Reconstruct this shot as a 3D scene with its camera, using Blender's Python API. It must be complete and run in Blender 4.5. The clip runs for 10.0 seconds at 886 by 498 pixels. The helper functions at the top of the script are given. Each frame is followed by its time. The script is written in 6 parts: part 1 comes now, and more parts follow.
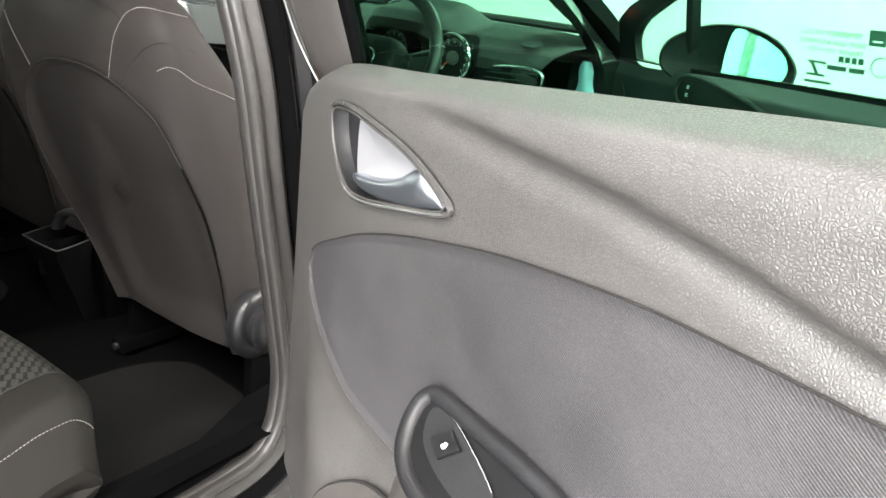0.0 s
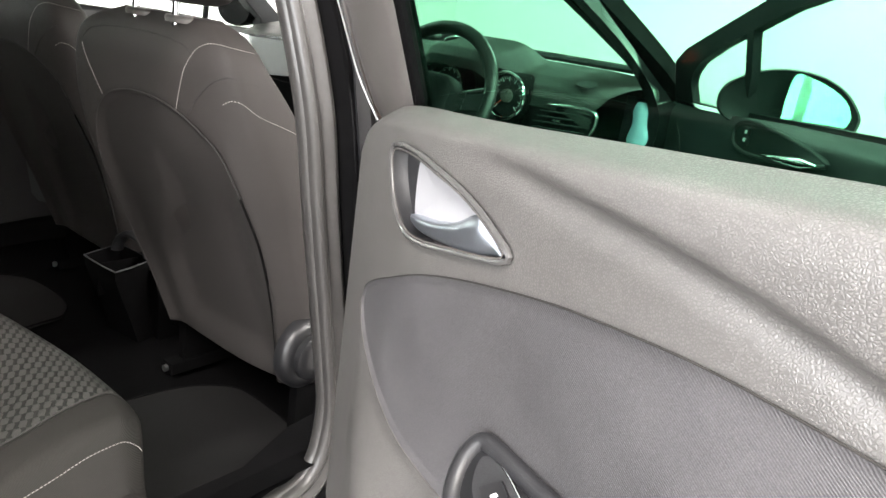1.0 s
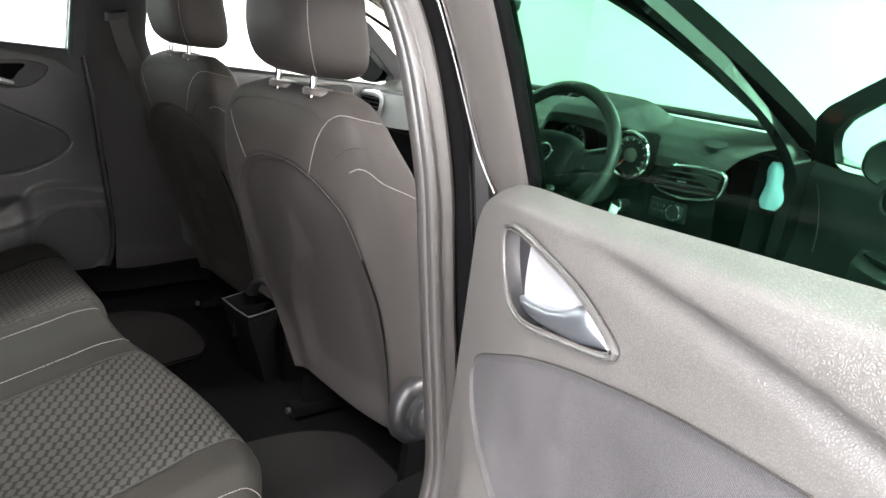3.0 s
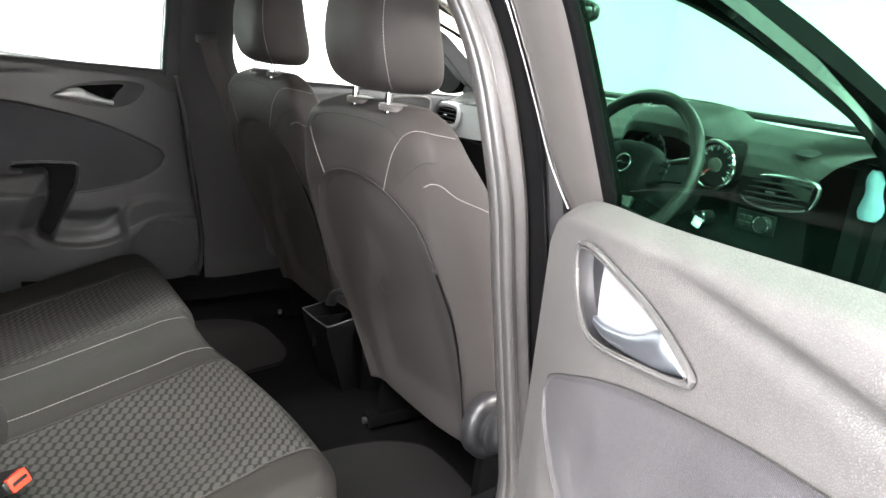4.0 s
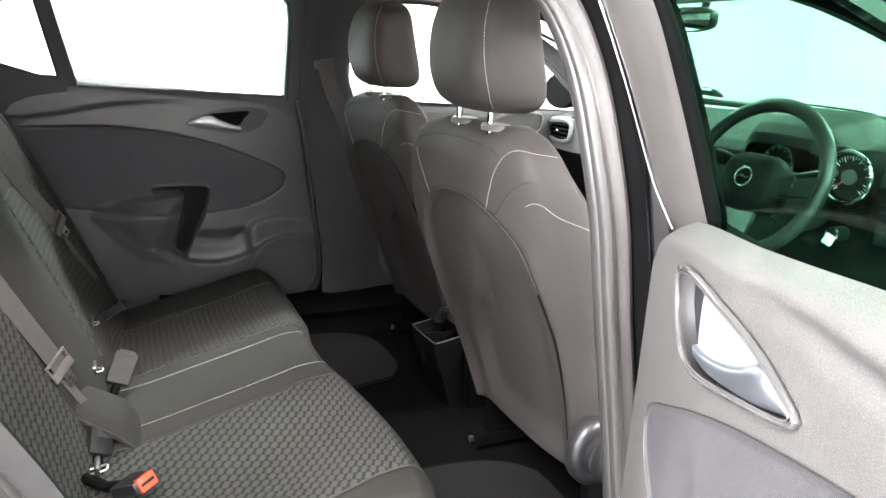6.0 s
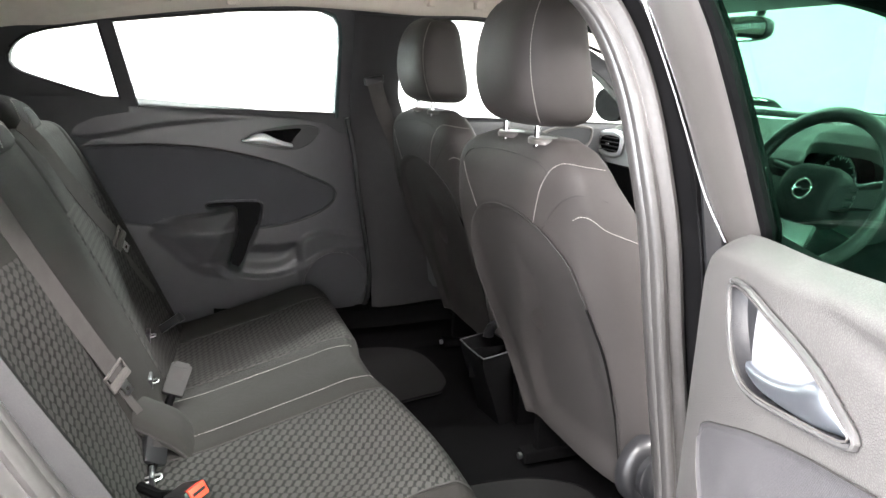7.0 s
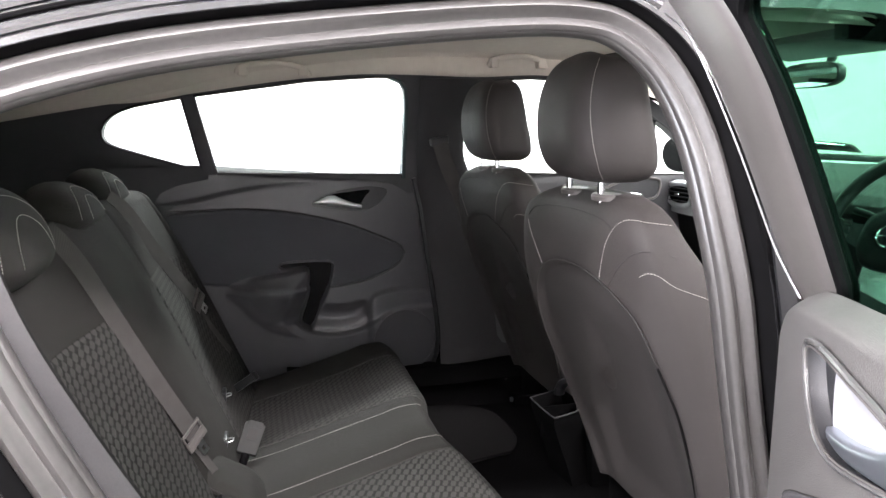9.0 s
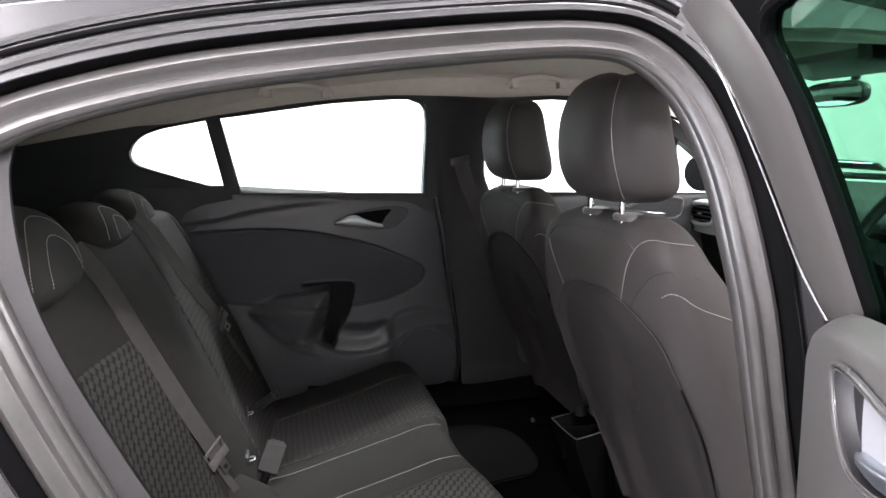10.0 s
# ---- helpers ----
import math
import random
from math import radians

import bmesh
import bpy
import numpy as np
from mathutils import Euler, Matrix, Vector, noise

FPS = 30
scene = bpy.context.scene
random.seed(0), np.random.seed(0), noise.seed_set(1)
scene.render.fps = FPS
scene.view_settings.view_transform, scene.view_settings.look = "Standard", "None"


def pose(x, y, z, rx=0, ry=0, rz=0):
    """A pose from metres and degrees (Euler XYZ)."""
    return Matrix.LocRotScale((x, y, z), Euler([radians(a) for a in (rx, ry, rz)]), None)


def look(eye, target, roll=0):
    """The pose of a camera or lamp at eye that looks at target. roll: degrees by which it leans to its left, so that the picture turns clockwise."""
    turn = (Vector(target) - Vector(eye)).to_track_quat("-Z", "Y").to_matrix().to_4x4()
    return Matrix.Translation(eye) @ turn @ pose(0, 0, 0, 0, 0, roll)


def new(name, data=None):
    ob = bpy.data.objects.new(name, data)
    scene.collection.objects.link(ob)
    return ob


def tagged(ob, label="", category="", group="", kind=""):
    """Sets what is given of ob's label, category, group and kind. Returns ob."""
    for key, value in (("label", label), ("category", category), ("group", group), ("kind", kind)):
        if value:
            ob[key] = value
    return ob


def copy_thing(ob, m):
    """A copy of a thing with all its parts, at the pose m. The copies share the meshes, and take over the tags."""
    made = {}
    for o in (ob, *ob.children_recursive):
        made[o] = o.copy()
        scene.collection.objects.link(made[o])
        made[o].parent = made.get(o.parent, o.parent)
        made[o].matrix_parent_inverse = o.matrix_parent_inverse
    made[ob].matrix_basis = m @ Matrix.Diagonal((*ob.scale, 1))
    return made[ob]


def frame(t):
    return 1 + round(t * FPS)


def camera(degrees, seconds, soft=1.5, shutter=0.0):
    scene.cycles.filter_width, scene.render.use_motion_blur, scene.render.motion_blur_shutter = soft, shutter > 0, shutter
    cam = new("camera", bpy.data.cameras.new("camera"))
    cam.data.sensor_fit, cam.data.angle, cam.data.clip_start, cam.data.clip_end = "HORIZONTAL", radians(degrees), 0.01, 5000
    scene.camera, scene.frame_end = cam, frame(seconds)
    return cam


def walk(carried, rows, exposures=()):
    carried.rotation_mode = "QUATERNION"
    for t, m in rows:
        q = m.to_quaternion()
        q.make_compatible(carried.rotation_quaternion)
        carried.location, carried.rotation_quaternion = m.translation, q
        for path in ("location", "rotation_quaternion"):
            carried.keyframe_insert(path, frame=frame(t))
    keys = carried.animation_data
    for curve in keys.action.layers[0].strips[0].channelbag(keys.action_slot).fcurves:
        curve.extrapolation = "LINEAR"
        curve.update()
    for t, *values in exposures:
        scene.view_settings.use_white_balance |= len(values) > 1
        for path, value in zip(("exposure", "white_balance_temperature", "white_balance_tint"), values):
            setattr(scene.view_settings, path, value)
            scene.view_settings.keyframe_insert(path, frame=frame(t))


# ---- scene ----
# ---- camera ----
cam = camera(64.7, 10.0, soft=1.5)
PATH = [
    (0, (1.523, -0.622, 1.031), (0.499, 0.959, 0.36), 7.4),
    (0.5, (1.514, -0.625, 1.035), (0.432, 0.931, 0.396), 8.2),
    (1, (1.509, -0.627, 1.042), (0.364, 0.896, 0.435), 8.4),
    (1.5, (1.508, -0.628, 1.054), (0.297, 0.852, 0.468), 8.5),
    (2, (1.51, -0.626, 1.065), (0.228, 0.799, 0.494), 8.2),
    (2.5, (1.514, -0.624, 1.078), (0.164, 0.744, 0.524), 7.9),
    (4, (1.512, -0.61, 1.098), (-0.054, 0.506, 0.549), 5.7),
    (4.5, (1.513, -0.603, 1.102), (-0.105, 0.434, 0.549), 5.0),
    (5, (1.518, -0.597, 1.106), (-0.146, 0.366, 0.553), 4.3),
    (5.5, (1.521, -0.588, 1.11), (-0.185, 0.304, 0.564), 3.6),
    (7, (1.522, -0.573, 1.106), (-0.287, 0.118, 0.607), 1.9),
    (7.5, (1.524, -0.569, 1.11), (-0.316, 0.062, 0.645), 1.1),
    (8, (1.522, -0.563, 1.113), (-0.346, 0.015, 0.69), 0.4),
    (8.5, (1.529, -0.566, 1.117), (-0.357, -0.026, 0.732), -0.1),
    (9, (1.53, -0.565, 1.118), (-0.372, -0.057, 0.765), -0.5),
    (9.5, (1.532, -0.567, 1.12), (-0.384, -0.094, 0.796), -0.7),
    (10, (1.533, -0.567, 1.121), (-0.392, -0.113, 0.821), -0.7),
]
EXPOSURES = [(0, 0.15, 6680, 11), (2.5, 0.48, 6600, 14), (4.5, 1.05, 6470, 14), (5.5, 1.15, 6430, 14), (7.5, 1.10, 6420, 14), (8.5, 0.92, 6400, 17), (10, 0.05, 6300, 19)]
walk(cam, [(t, look(eye, target, roll)) for t, eye, target, roll in PATH], EXPOSURES)

# ---- light ----
world = bpy.data.worlds.new("hall_air")
scene.world = world
world.use_nodes = True
world.node_tree.nodes["Background"].inputs[0].default_value = (0.9, 0.95, 1.0, 1)
world.node_tree.nodes["Background"].inputs[1].default_value = 0.05


def ceiling_lamp(x, y, w, l, power):
    d = bpy.data.lights.new("ceiling_lamp", "AREA")
    d.shape, d.size, d.size_y, d.energy, d.color = "RECTANGLE", w, l, power, (1.0, 0.97, 0.94)
    o = new("ceiling_lamp", d)
    o.matrix_world = pose(x, y, 3.36, 0, 0, 0)
    return o


for lx, ly, w, l, power in ((3.3, 0.6, 0.5, 5.0, 800), (2.0, -2.6, 0.4, 1.6, 240), (0.8, 4.2, 0.6, 3.0, 420), (-2.9, 0.6, 0.6, 4.0, 420)):
    ceiling_lamp(lx, ly, w, l, power)

# daylight through the shop window behind
sky = bpy.data.lights.new("window_daylight", "AREA")
sky.shape, sky.size, sky.size_y, sky.energy, sky.color = "RECTANGLE", 7.4, 2.4, 960, (0.93, 0.97, 1.0)
sky_ob = new("window_daylight", sky)
sky_ob.matrix_world = look((0.4, -5.45, 1.75), (0.4, 0.0, 1.2))

# ---- materials ----
def mat(name, col, rough=0.6, metal=0.0, var=0.25, scale=40.0, bump=0.2, bscale=600.0, dist=0.0004, kind="noise", spec=0.5, sheen=0.0, col2=None, wear=3.0, fleck=0.2, coat=0.0):
    m = bpy.data.materials.new(name)
    m.use_nodes = True
    nt = m.node_tree
    b = nt.nodes["Principled BSDF"]
    tc = nt.nodes.new("ShaderNodeTexCoord")
    n1 = nt.nodes.new("ShaderNodeTexNoise"); n1.inputs["Scale"].default_value = scale; n1.inputs["Detail"].default_value = 6
    n2 = nt.nodes.new("ShaderNodeTexNoise"); n2.inputs["Scale"].default_value = wear; n2.inputs["Detail"].default_value = 3
    nt.links.new(tc.outputs["Object"], n1.inputs["Vector"]); nt.links.new(tc.outputs["Object"], n2.inputs["Vector"])
    add = nt.nodes.new("ShaderNodeMath"); add.operation = "ADD"
    nt.links.new(n1.outputs["Fac"], add.inputs[0]); nt.links.new(n2.outputs["Fac"], add.inputs[1])
    ramp = nt.nodes.new("ShaderNodeMapRange"); ramp.inputs[1].default_value = 0.7; ramp.inputs[2].default_value = 1.3
    nt.links.new(add.outputs[0], ramp.inputs[0])
    mix = nt.nodes.new("ShaderNodeMix"); mix.data_type = "RGBA"
    lo = [c * (1 - var) for c in col]; hi = [min(1, c * (1 + var)) for c in (col2 or col)]
    mix.inputs[6].default_value = (*lo, 1); mix.inputs[7].default_value = (*hi, 1)
    nt.links.new(ramp.outputs[0], mix.inputs[0]); nt.links.new(mix.outputs[2], b.inputs["Base Color"])
    b.inputs["Metallic"].default_value = metal
    b.inputs["Coat Weight"].default_value, b.inputs["Coat Roughness"].default_value = coat, 0.03
    b.inputs["Specular IOR Level"].default_value = spec
    if sheen:
        b.inputs["Sheen Weight"].default_value = sheen; b.inputs["Sheen Roughness"].default_value = 0.5
    rr = nt.nodes.new("ShaderNodeMapRange"); rr.inputs[1].default_value = 0.3; rr.inputs[2].default_value = 0.7
    rr.inputs[3].default_value = max(0.02, rough * 0.88); rr.inputs[4].default_value = min(1, rough * 1.12)
    nt.links.new(n2.outputs["Fac"], rr.inputs[0]); nt.links.new(rr.outputs[0], b.inputs["Roughness"])
    if bump:
        if kind == "grain":
            h = nt.nodes.new("ShaderNodeTexVoronoi"); h.inputs["Scale"].default_value = bscale; h.feature = "DISTANCE_TO_EDGE"
            hm = nt.nodes.new("ShaderNodeMapRange"); hm.interpolation_type = "SMOOTHSTEP"
            hm.inputs[1].default_value, hm.inputs[2].default_value = 0.0, 0.34
            nt.links.new(h.outputs["Distance"], hm.inputs[0])
            ho = hm.outputs[0]
        elif kind == "weave":
            h = nt.nodes.new("ShaderNodeTexWave"); h.inputs["Scale"].default_value = bscale; h.bands_direction = "DIAGONAL"
            h.inputs["Distortion"].default_value = 1.0
            ho = h.outputs["Fac"]
        else:
            h = nt.nodes.new("ShaderNodeTexNoise"); h.inputs["Scale"].default_value = bscale; h.inputs["Detail"].default_value = 3
            ho = h.outputs["Fac"]
        nt.links.new(tc.outputs["Object"], h.inputs["Vector"])
        if kind in ("grain", "weave"):
            # colour is darker between the threads and pebbles, lighter on their tops
            tone = nt.nodes.new("ShaderNodeMapRange"); tone.inputs[3].default_value, tone.inputs[4].default_value = 1 - fleck, 1 + fleck * 0.4
            nt.links.new(ho, tone.inputs[0])
            mul = nt.nodes.new("ShaderNodeVectorMath"); mul.operation = "SCALE"
            nt.links.new(mix.outputs[2], mul.inputs[0]); nt.links.new(tone.outputs[0], mul.inputs["Scale"])
            nt.links.new(mul.outputs[0], b.inputs["Base Color"])
        bp = nt.nodes.new("ShaderNodeBump"); bp.inputs["Strength"].default_value = bump; bp.inputs["Distance"].default_value = dist
        nt.links.new(ho, bp.inputs["Height"]); nt.links.new(bp.outputs["Normal"], b.inputs["Normal"])
    return m


def glass(name, tint, gloss=0.03, base=0.03):
    m = bpy.data.materials.new(name)
    m.use_nodes = True
    nt = m.node_tree
    nt.nodes.clear()
    out = nt.nodes.new("ShaderNodeOutputMaterial")
    tr = nt.nodes.new("ShaderNodeBsdfTransparent"); tr.inputs[0].default_value = (*tint, 1)
    gl = nt.nodes.new("ShaderNodeBsdfGlossy"); gl.inputs["Roughness"].default_value = gloss
    lw_ = nt.nodes.new("ShaderNodeLayerWeight"); lw_.inputs[0].default_value = 0.5
    po = nt.nodes.new("ShaderNodeMath"); po.operation = "POWER"; po.inputs[1].default_value = 4.0
    nt.links.new(lw_.outputs["Facing"], po.inputs[0])
    fr = nt.nodes.new("ShaderNodeMapRange"); fr.inputs[3].default_value = base; fr.inputs[4].default_value = 0.5
    nt.links.new(po.outputs[0], fr.inputs[0])
    mx = nt.nodes.new("ShaderNodeMixShader")
    nt.links.new(fr.outputs[0], mx.inputs[0]); nt.links.new(tr.outputs[0], mx.inputs[1]); nt.links.new(gl.outputs[0], mx.inputs[2])
    nt.links.new(mx.outputs[0], out.inputs[0])
    return m


def weave_fabric(name, dark, light, size):
    """Fabric with a lattice of small light lozenges between dark threads, laid out by the UV map in metres."""
    m = mat(name, dark, 0.85, var=0.2, bump=0.3, bscale=900, spec=0.25)
    nt = m.node_tree
    b = nt.nodes["Principled BSDF"]
    uv = nt.nodes.new("ShaderNodeUVMap")
    sep = nt.nodes.new("ShaderNodeSeparateXYZ"); nt.links.new(uv.outputs[0], sep.inputs[0])

    def op(kind, a, c=None):
        n = nt.nodes.new("ShaderNodeMath"); n.operation = kind
        for i, v in enumerate((a, c)):
            if v is None:
                continue
            if isinstance(v, (int, float)):
                n.inputs[i].default_value = v
            else:
                nt.links.new(v, n.inputs[i])
        return n.outputs[0]
    x, y = op("DIVIDE", sep.outputs[0], size), op("DIVIDE", sep.outputs[1], size * 0.62)
    row = op("FLOOR", y)
    xs = op("ADD", x, op("MULTIPLY", op("MODULO", row, 2.0), 0.5))
    fx, fy = op("ABSOLUTE", op("SUBTRACT", op("FRACT", xs), 0.5)), op("SUBTRACT", op("FRACT", y), 0.5)
    dx = op("ABSOLUTE", op("SUBTRACT", op("FRACT", op("ADD", xs, op("MULTIPLY", fy, 0.25))), 0.5))
    d = op("ADD", op("MULTIPLY", dx, 1.15), op("MULTIPLY", op("ABSOLUTE", fy), 0.75))
    mr = nt.nodes.new("ShaderNodeMapRange"); mr.interpolation_type = "SMOOTHSTEP"
    mr.inputs[1].default_value, mr.inputs[2].default_value, mr.inputs[3].default_value, mr.inputs[4].default_value = 0.47, 0.58, 1, 0
    nt.links.new(d, mr.inputs[0])
    old = b.inputs["Base Color"].links[0].from_socket
    mix = nt.nodes.new("ShaderNodeMix"); mix.data_type = "RGBA"
    streak = nt.nodes.new("ShaderNodeTexNoise"); streak.inputs["Scale"].default_value = 500
    grey = nt.nodes.new("ShaderNodeMix"); grey.data_type = "RGBA"
    grey.inputs[6].default_value = (*[c * 0.6 for c in light], 1); grey.inputs[7].default_value = (*[c * 1.3 for c in light], 1)
    nt.links.new(streak.outputs["Fac"], grey.inputs[0])
    nt.links.new(mr.outputs[0], mix.inputs[0]); nt.links.new(old, mix.inputs[6]); nt.links.new(grey.outputs[2], mix.inputs[7])
    nt.links.new(mix.outputs[2], b.inputs["Base Color"])
    bp = nt.nodes.new("ShaderNodeBump"); bp.inputs["Strength"].default_value = 0.6; bp.inputs["Distance"].default_value = 0.0015
    nt.links.new(mr.outputs[0], bp.inputs["Height"]); nt.links.new(bp.outputs["Normal"], b.inputs["Normal"])
    return m


GRAIN = mat("grained_plastic", (0.102, 0.097, 0.093), 0.37, var=0.08, kind="grain", bscale=430, bump=0.38, dist=0.0006, spec=0.85, fleck=0.22)
SMOOTH = mat("smooth_plastic", (0.090, 0.083, 0.078), 0.36, var=0.08, kind="grain", bscale=900, bump=0.12, dist=0.0003, spec=0.7)
DARKPL = mat("dark_plastic", (0.022, 0.022, 0.024), 0.42, var=0.15, kind="grain", bscale=520, bump=0.25, dist=0.0004)
BLACKPL = mat("black_plastic", (0.012, 0.012, 0.013), 0.35, var=0.2, bump=0.05)
INSERT = mat("door_insert_cloth", (0.072, 0.069, 0.072), 0.66, var=0.5, scale=800, kind="weave", bscale=270, bump=0.6, dist=0.0005, spec=0.35, fleck=0.30)
# far door's trim and insert: cabin shade is put into darker, bluer colours
FARPL = mat("shaded_grained_plastic", (0.054, 0.054, 0.058), 0.38, var=0.06, kind="grain", bscale=500, bump=0.2, dist=0.0003, spec=0.6)
FARCLOTH = mat("shaded_insert_cloth", (0.054, 0.055, 0.061), 0.75, var=0.3, scale=1100, kind="weave", bscale=330, bump=0.4, dist=0.0004, spec=0.25)
CLOTH = mat("seat_cloth", (0.0290, 0.0262, 0.0250), 0.80, var=0.2, scale=600, kind="weave", bscale=260, bump=0.4, dist=0.0005, spec=0.25)
VINYL = mat("seat_vinyl", (0.0290, 0.0256, 0.0242), 0.62, var=0.18, scale=700, kind="weave", bscale=240, bump=0.4, dist=0.0005, spec=0.35)
# both bench cloths carry the roof's shade over the rear in their colour
BENCH = mat("shaded_bench_cloth", (0.0160, 0.0146, 0.0131), 0.8, var=0.18, scale=500, kind="weave", bscale=300, bump=0.3, dist=0.0005, spec=0.25)
PATTERN = weave_fabric("shaded_patterned_cloth", (0.0105, 0.0098, 0.0090), (0.0365, 0.035, 0.0326), 0.0215)
PIPING = mat("seam_shadow", (0.02, 0.018, 0.017), 0.8, bump=0)
THREAD = mat("grey_thread", (0.27, 0.255, 0.24), 0.7, bump=0)
RUBBER = mat("door_rubber", (0.038, 0.036, 0.0345), 0.34, var=0.2, scale=120, bump=0.3, bscale=700, spec=0.7)
PAINT = mat("black_paint", (0.010, 0.010, 0.011), 0.25, var=0.2, bump=0.0, spec=0.5, coat=1.0)
MATTE = mat("matte_black_trim", (0.008, 0.008, 0.009), 0.55, var=0.2, bump=0.05, spec=0.25)
DASH = mat("dash_foam", (0.014, 0.015, 0.014), 0.60, var=0.12, kind="grain", bscale=450, bump=0.3, dist=0.0006, spec=0.35)
# darker version of the dash material, with the weaker light put into the colour
DASHLOW = mat("shaded_dash_plastic", (0.0050, 0.0050, 0.0055), 0.65, var=0.12, kind="grain", bscale=450, bump=0.3, dist=0.0005, spec=0.12)
DECOR = mat("silver_decor", (0.62, 0.63, 0.64), 0.30, 0.6, var=0.03, bump=0.0)
# black rubber, its teal reflection of light through the glass painted in
GLASSRUN = mat("teal_lit_rubber", (0.050, 0.075, 0.075), 0.25, var=0.15, bump=0.05, spec=0.8)
CHROME = mat("chrome", (0.85, 0.86, 0.88), 0.10, 1.0, var=0.04, bump=0.0)
SATIN = mat("satin_silver", (0.72, 0.73, 0.75), 0.24, 1.0, var=0.03, bump=0.0)
CARPET = mat("black_carpet", (0.0035, 0.0034, 0.0036), 0.95, var=0.35, scale=300, bump=0.8, bscale=900, dist=0.002, spec=0.03)
MATCLOTH = mat("mat_carpet", (0.0115, 0.0112, 0.0112), 0.95, var=0.25, scale=250, bump=0.8, bscale=700, dist=0.002, spec=0.1)
LINER = mat("headliner_cloth", (0.60, 0.55, 0.48), 0.9, var=0.05, bump=0.3, bscale=900, spec=0.2)
WEB = mat("belt_webbing", (0.048, 0.044, 0.042), 0.75, var=0.14, kind="weave", bscale=300, bump=0.4, spec=0.3)
SILVER = mat("silver_paint", (0.50, 0.51, 0.54), 0.24, 0.7, var=0.03, bump=0.0)
LEVER = mat("lever_metal", (0.50, 0.54, 0.60), 0.34, 0.95, var=0.03, bump=0.0)
SOOT = mat("black_rubber", (0.0035, 0.0034, 0.0036), 0.85, var=0.2, bump=0.05, spec=0.04)
PILLAR = mat("pillar_plastic", (0.024, 0.023, 0.024), 0.62, var=0.1, kind="grain", bscale=600, bump=0.2, dist=0.0003, spec=0.3)
# mid-grey plastic, lightened and blued to hold the glare haze over it
TRIM = mat("hazed_grey_trim", (0.044, 0.044, 0.047), 0.6, var=0.1, kind="grain", bscale=600, bump=0.25, dist=0.0004)
# the brown reflection on the glossy black flange is put into its colour
BROWNSHEEN = mat("brown_flange_reflection", (0.045, 0.032, 0.026), 0.30, 0.0, var=0.3, scale=25, bump=0.0, coat=1.0)
CUP = mat("satin_cup", (0.48, 0.48, 0.50), 0.40, 0.45, var=0.03, bump=0.0)
GLOSSPL = mat("glossy_grey_plastic", (0.075, 0.073, 0.072), 0.24, var=0.06, bump=0.02, spec=0.8)
RED = mat("red_plastic", (0.80, 0.06, 0.03), 0.4, var=0.06, bump=0.05)
PALE = mat("pale_label", (0.040, 0.040, 0.039), 0.9, var=0.08, bump=0.05, spec=0.08)
WHITE = mat("white_plastic", (0.8, 0.8, 0.8), 0.35, var=0.03, bump=0)
WALLP = mat("white_wall_paint", (0.84, 0.84, 0.83), 0.8, var=0.02, bump=0.1, bscale=60, dist=0.002)
GREYW = mat("grey_wall_paint", (0.60, 0.59, 0.58), 0.8, var=0.05, bump=0.1, bscale=60, dist=0.002)
FLOORP = mat("grey_hall_floor", (0.24, 0.235, 0.23), 0.35, var=0.12, scale=12, bump=0.1, bscale=90)
STEEL = mat("steel", (0.5, 0.5, 0.5), 0.3, 1.0, var=0.1, bump=0.05)
MIRROR = mat("mirror_glass", (0.92, 0.93, 0.94), 0.02, 1.0, var=0.0, bump=0)
SCREEN = mat("blue_film", (0.35, 0.55, 0.68), 0.12, 0.0, var=0.2, bump=0)
GREEN = glass("green_glass", (0.44, 0.71, 0.58), base=0.018)
CLEAR = glass("clear_glass", (0.90, 0.96, 0.93))


# ---- mesh helpers ----
def root_of(ob):
    while ob.parent:
        ob = ob.parent
    return ob


def thing(name, base=(0, 0, 0), label="", category="", group="", kind=""):
    ob = new(name)
    ob.location = base
    ob["base"] = list(base)
    return tagged(ob, label, category, group, kind)


def part(name, bm, material, parent=None, label="", smooth=True, angle=40):
    """One mesh object from a bmesh in world metres, under a thing or a part."""
    off = Vector(root_of(parent)["base"]) if parent else Vector()
    for v in bm.verts:
        v.co -= off
    bmesh.ops.recalc_face_normals(bm, faces=bm.faces)
    me = bpy.data.meshes.new(name)
    for f in bm.faces:
        f.smooth = smooth
    if smooth and angle < 180:
        lim = radians(angle)
        for e in bm.edges:
            if len(e.link_faces) == 2 and e.calc_face_angle(0) > lim:
                e.smooth = False
    bm.to_mesh(me)
    bm.free()
    me.materials.append(material)
    ob = new(name, me)
    if parent:
        ob.parent = parent
        if label:
            tagged(ob, label)
    return ob


def sm(x, a, b):
    t = min(1, max(0, (x - a) / (b - a)))
    return t * t * (3 - 2 * t)


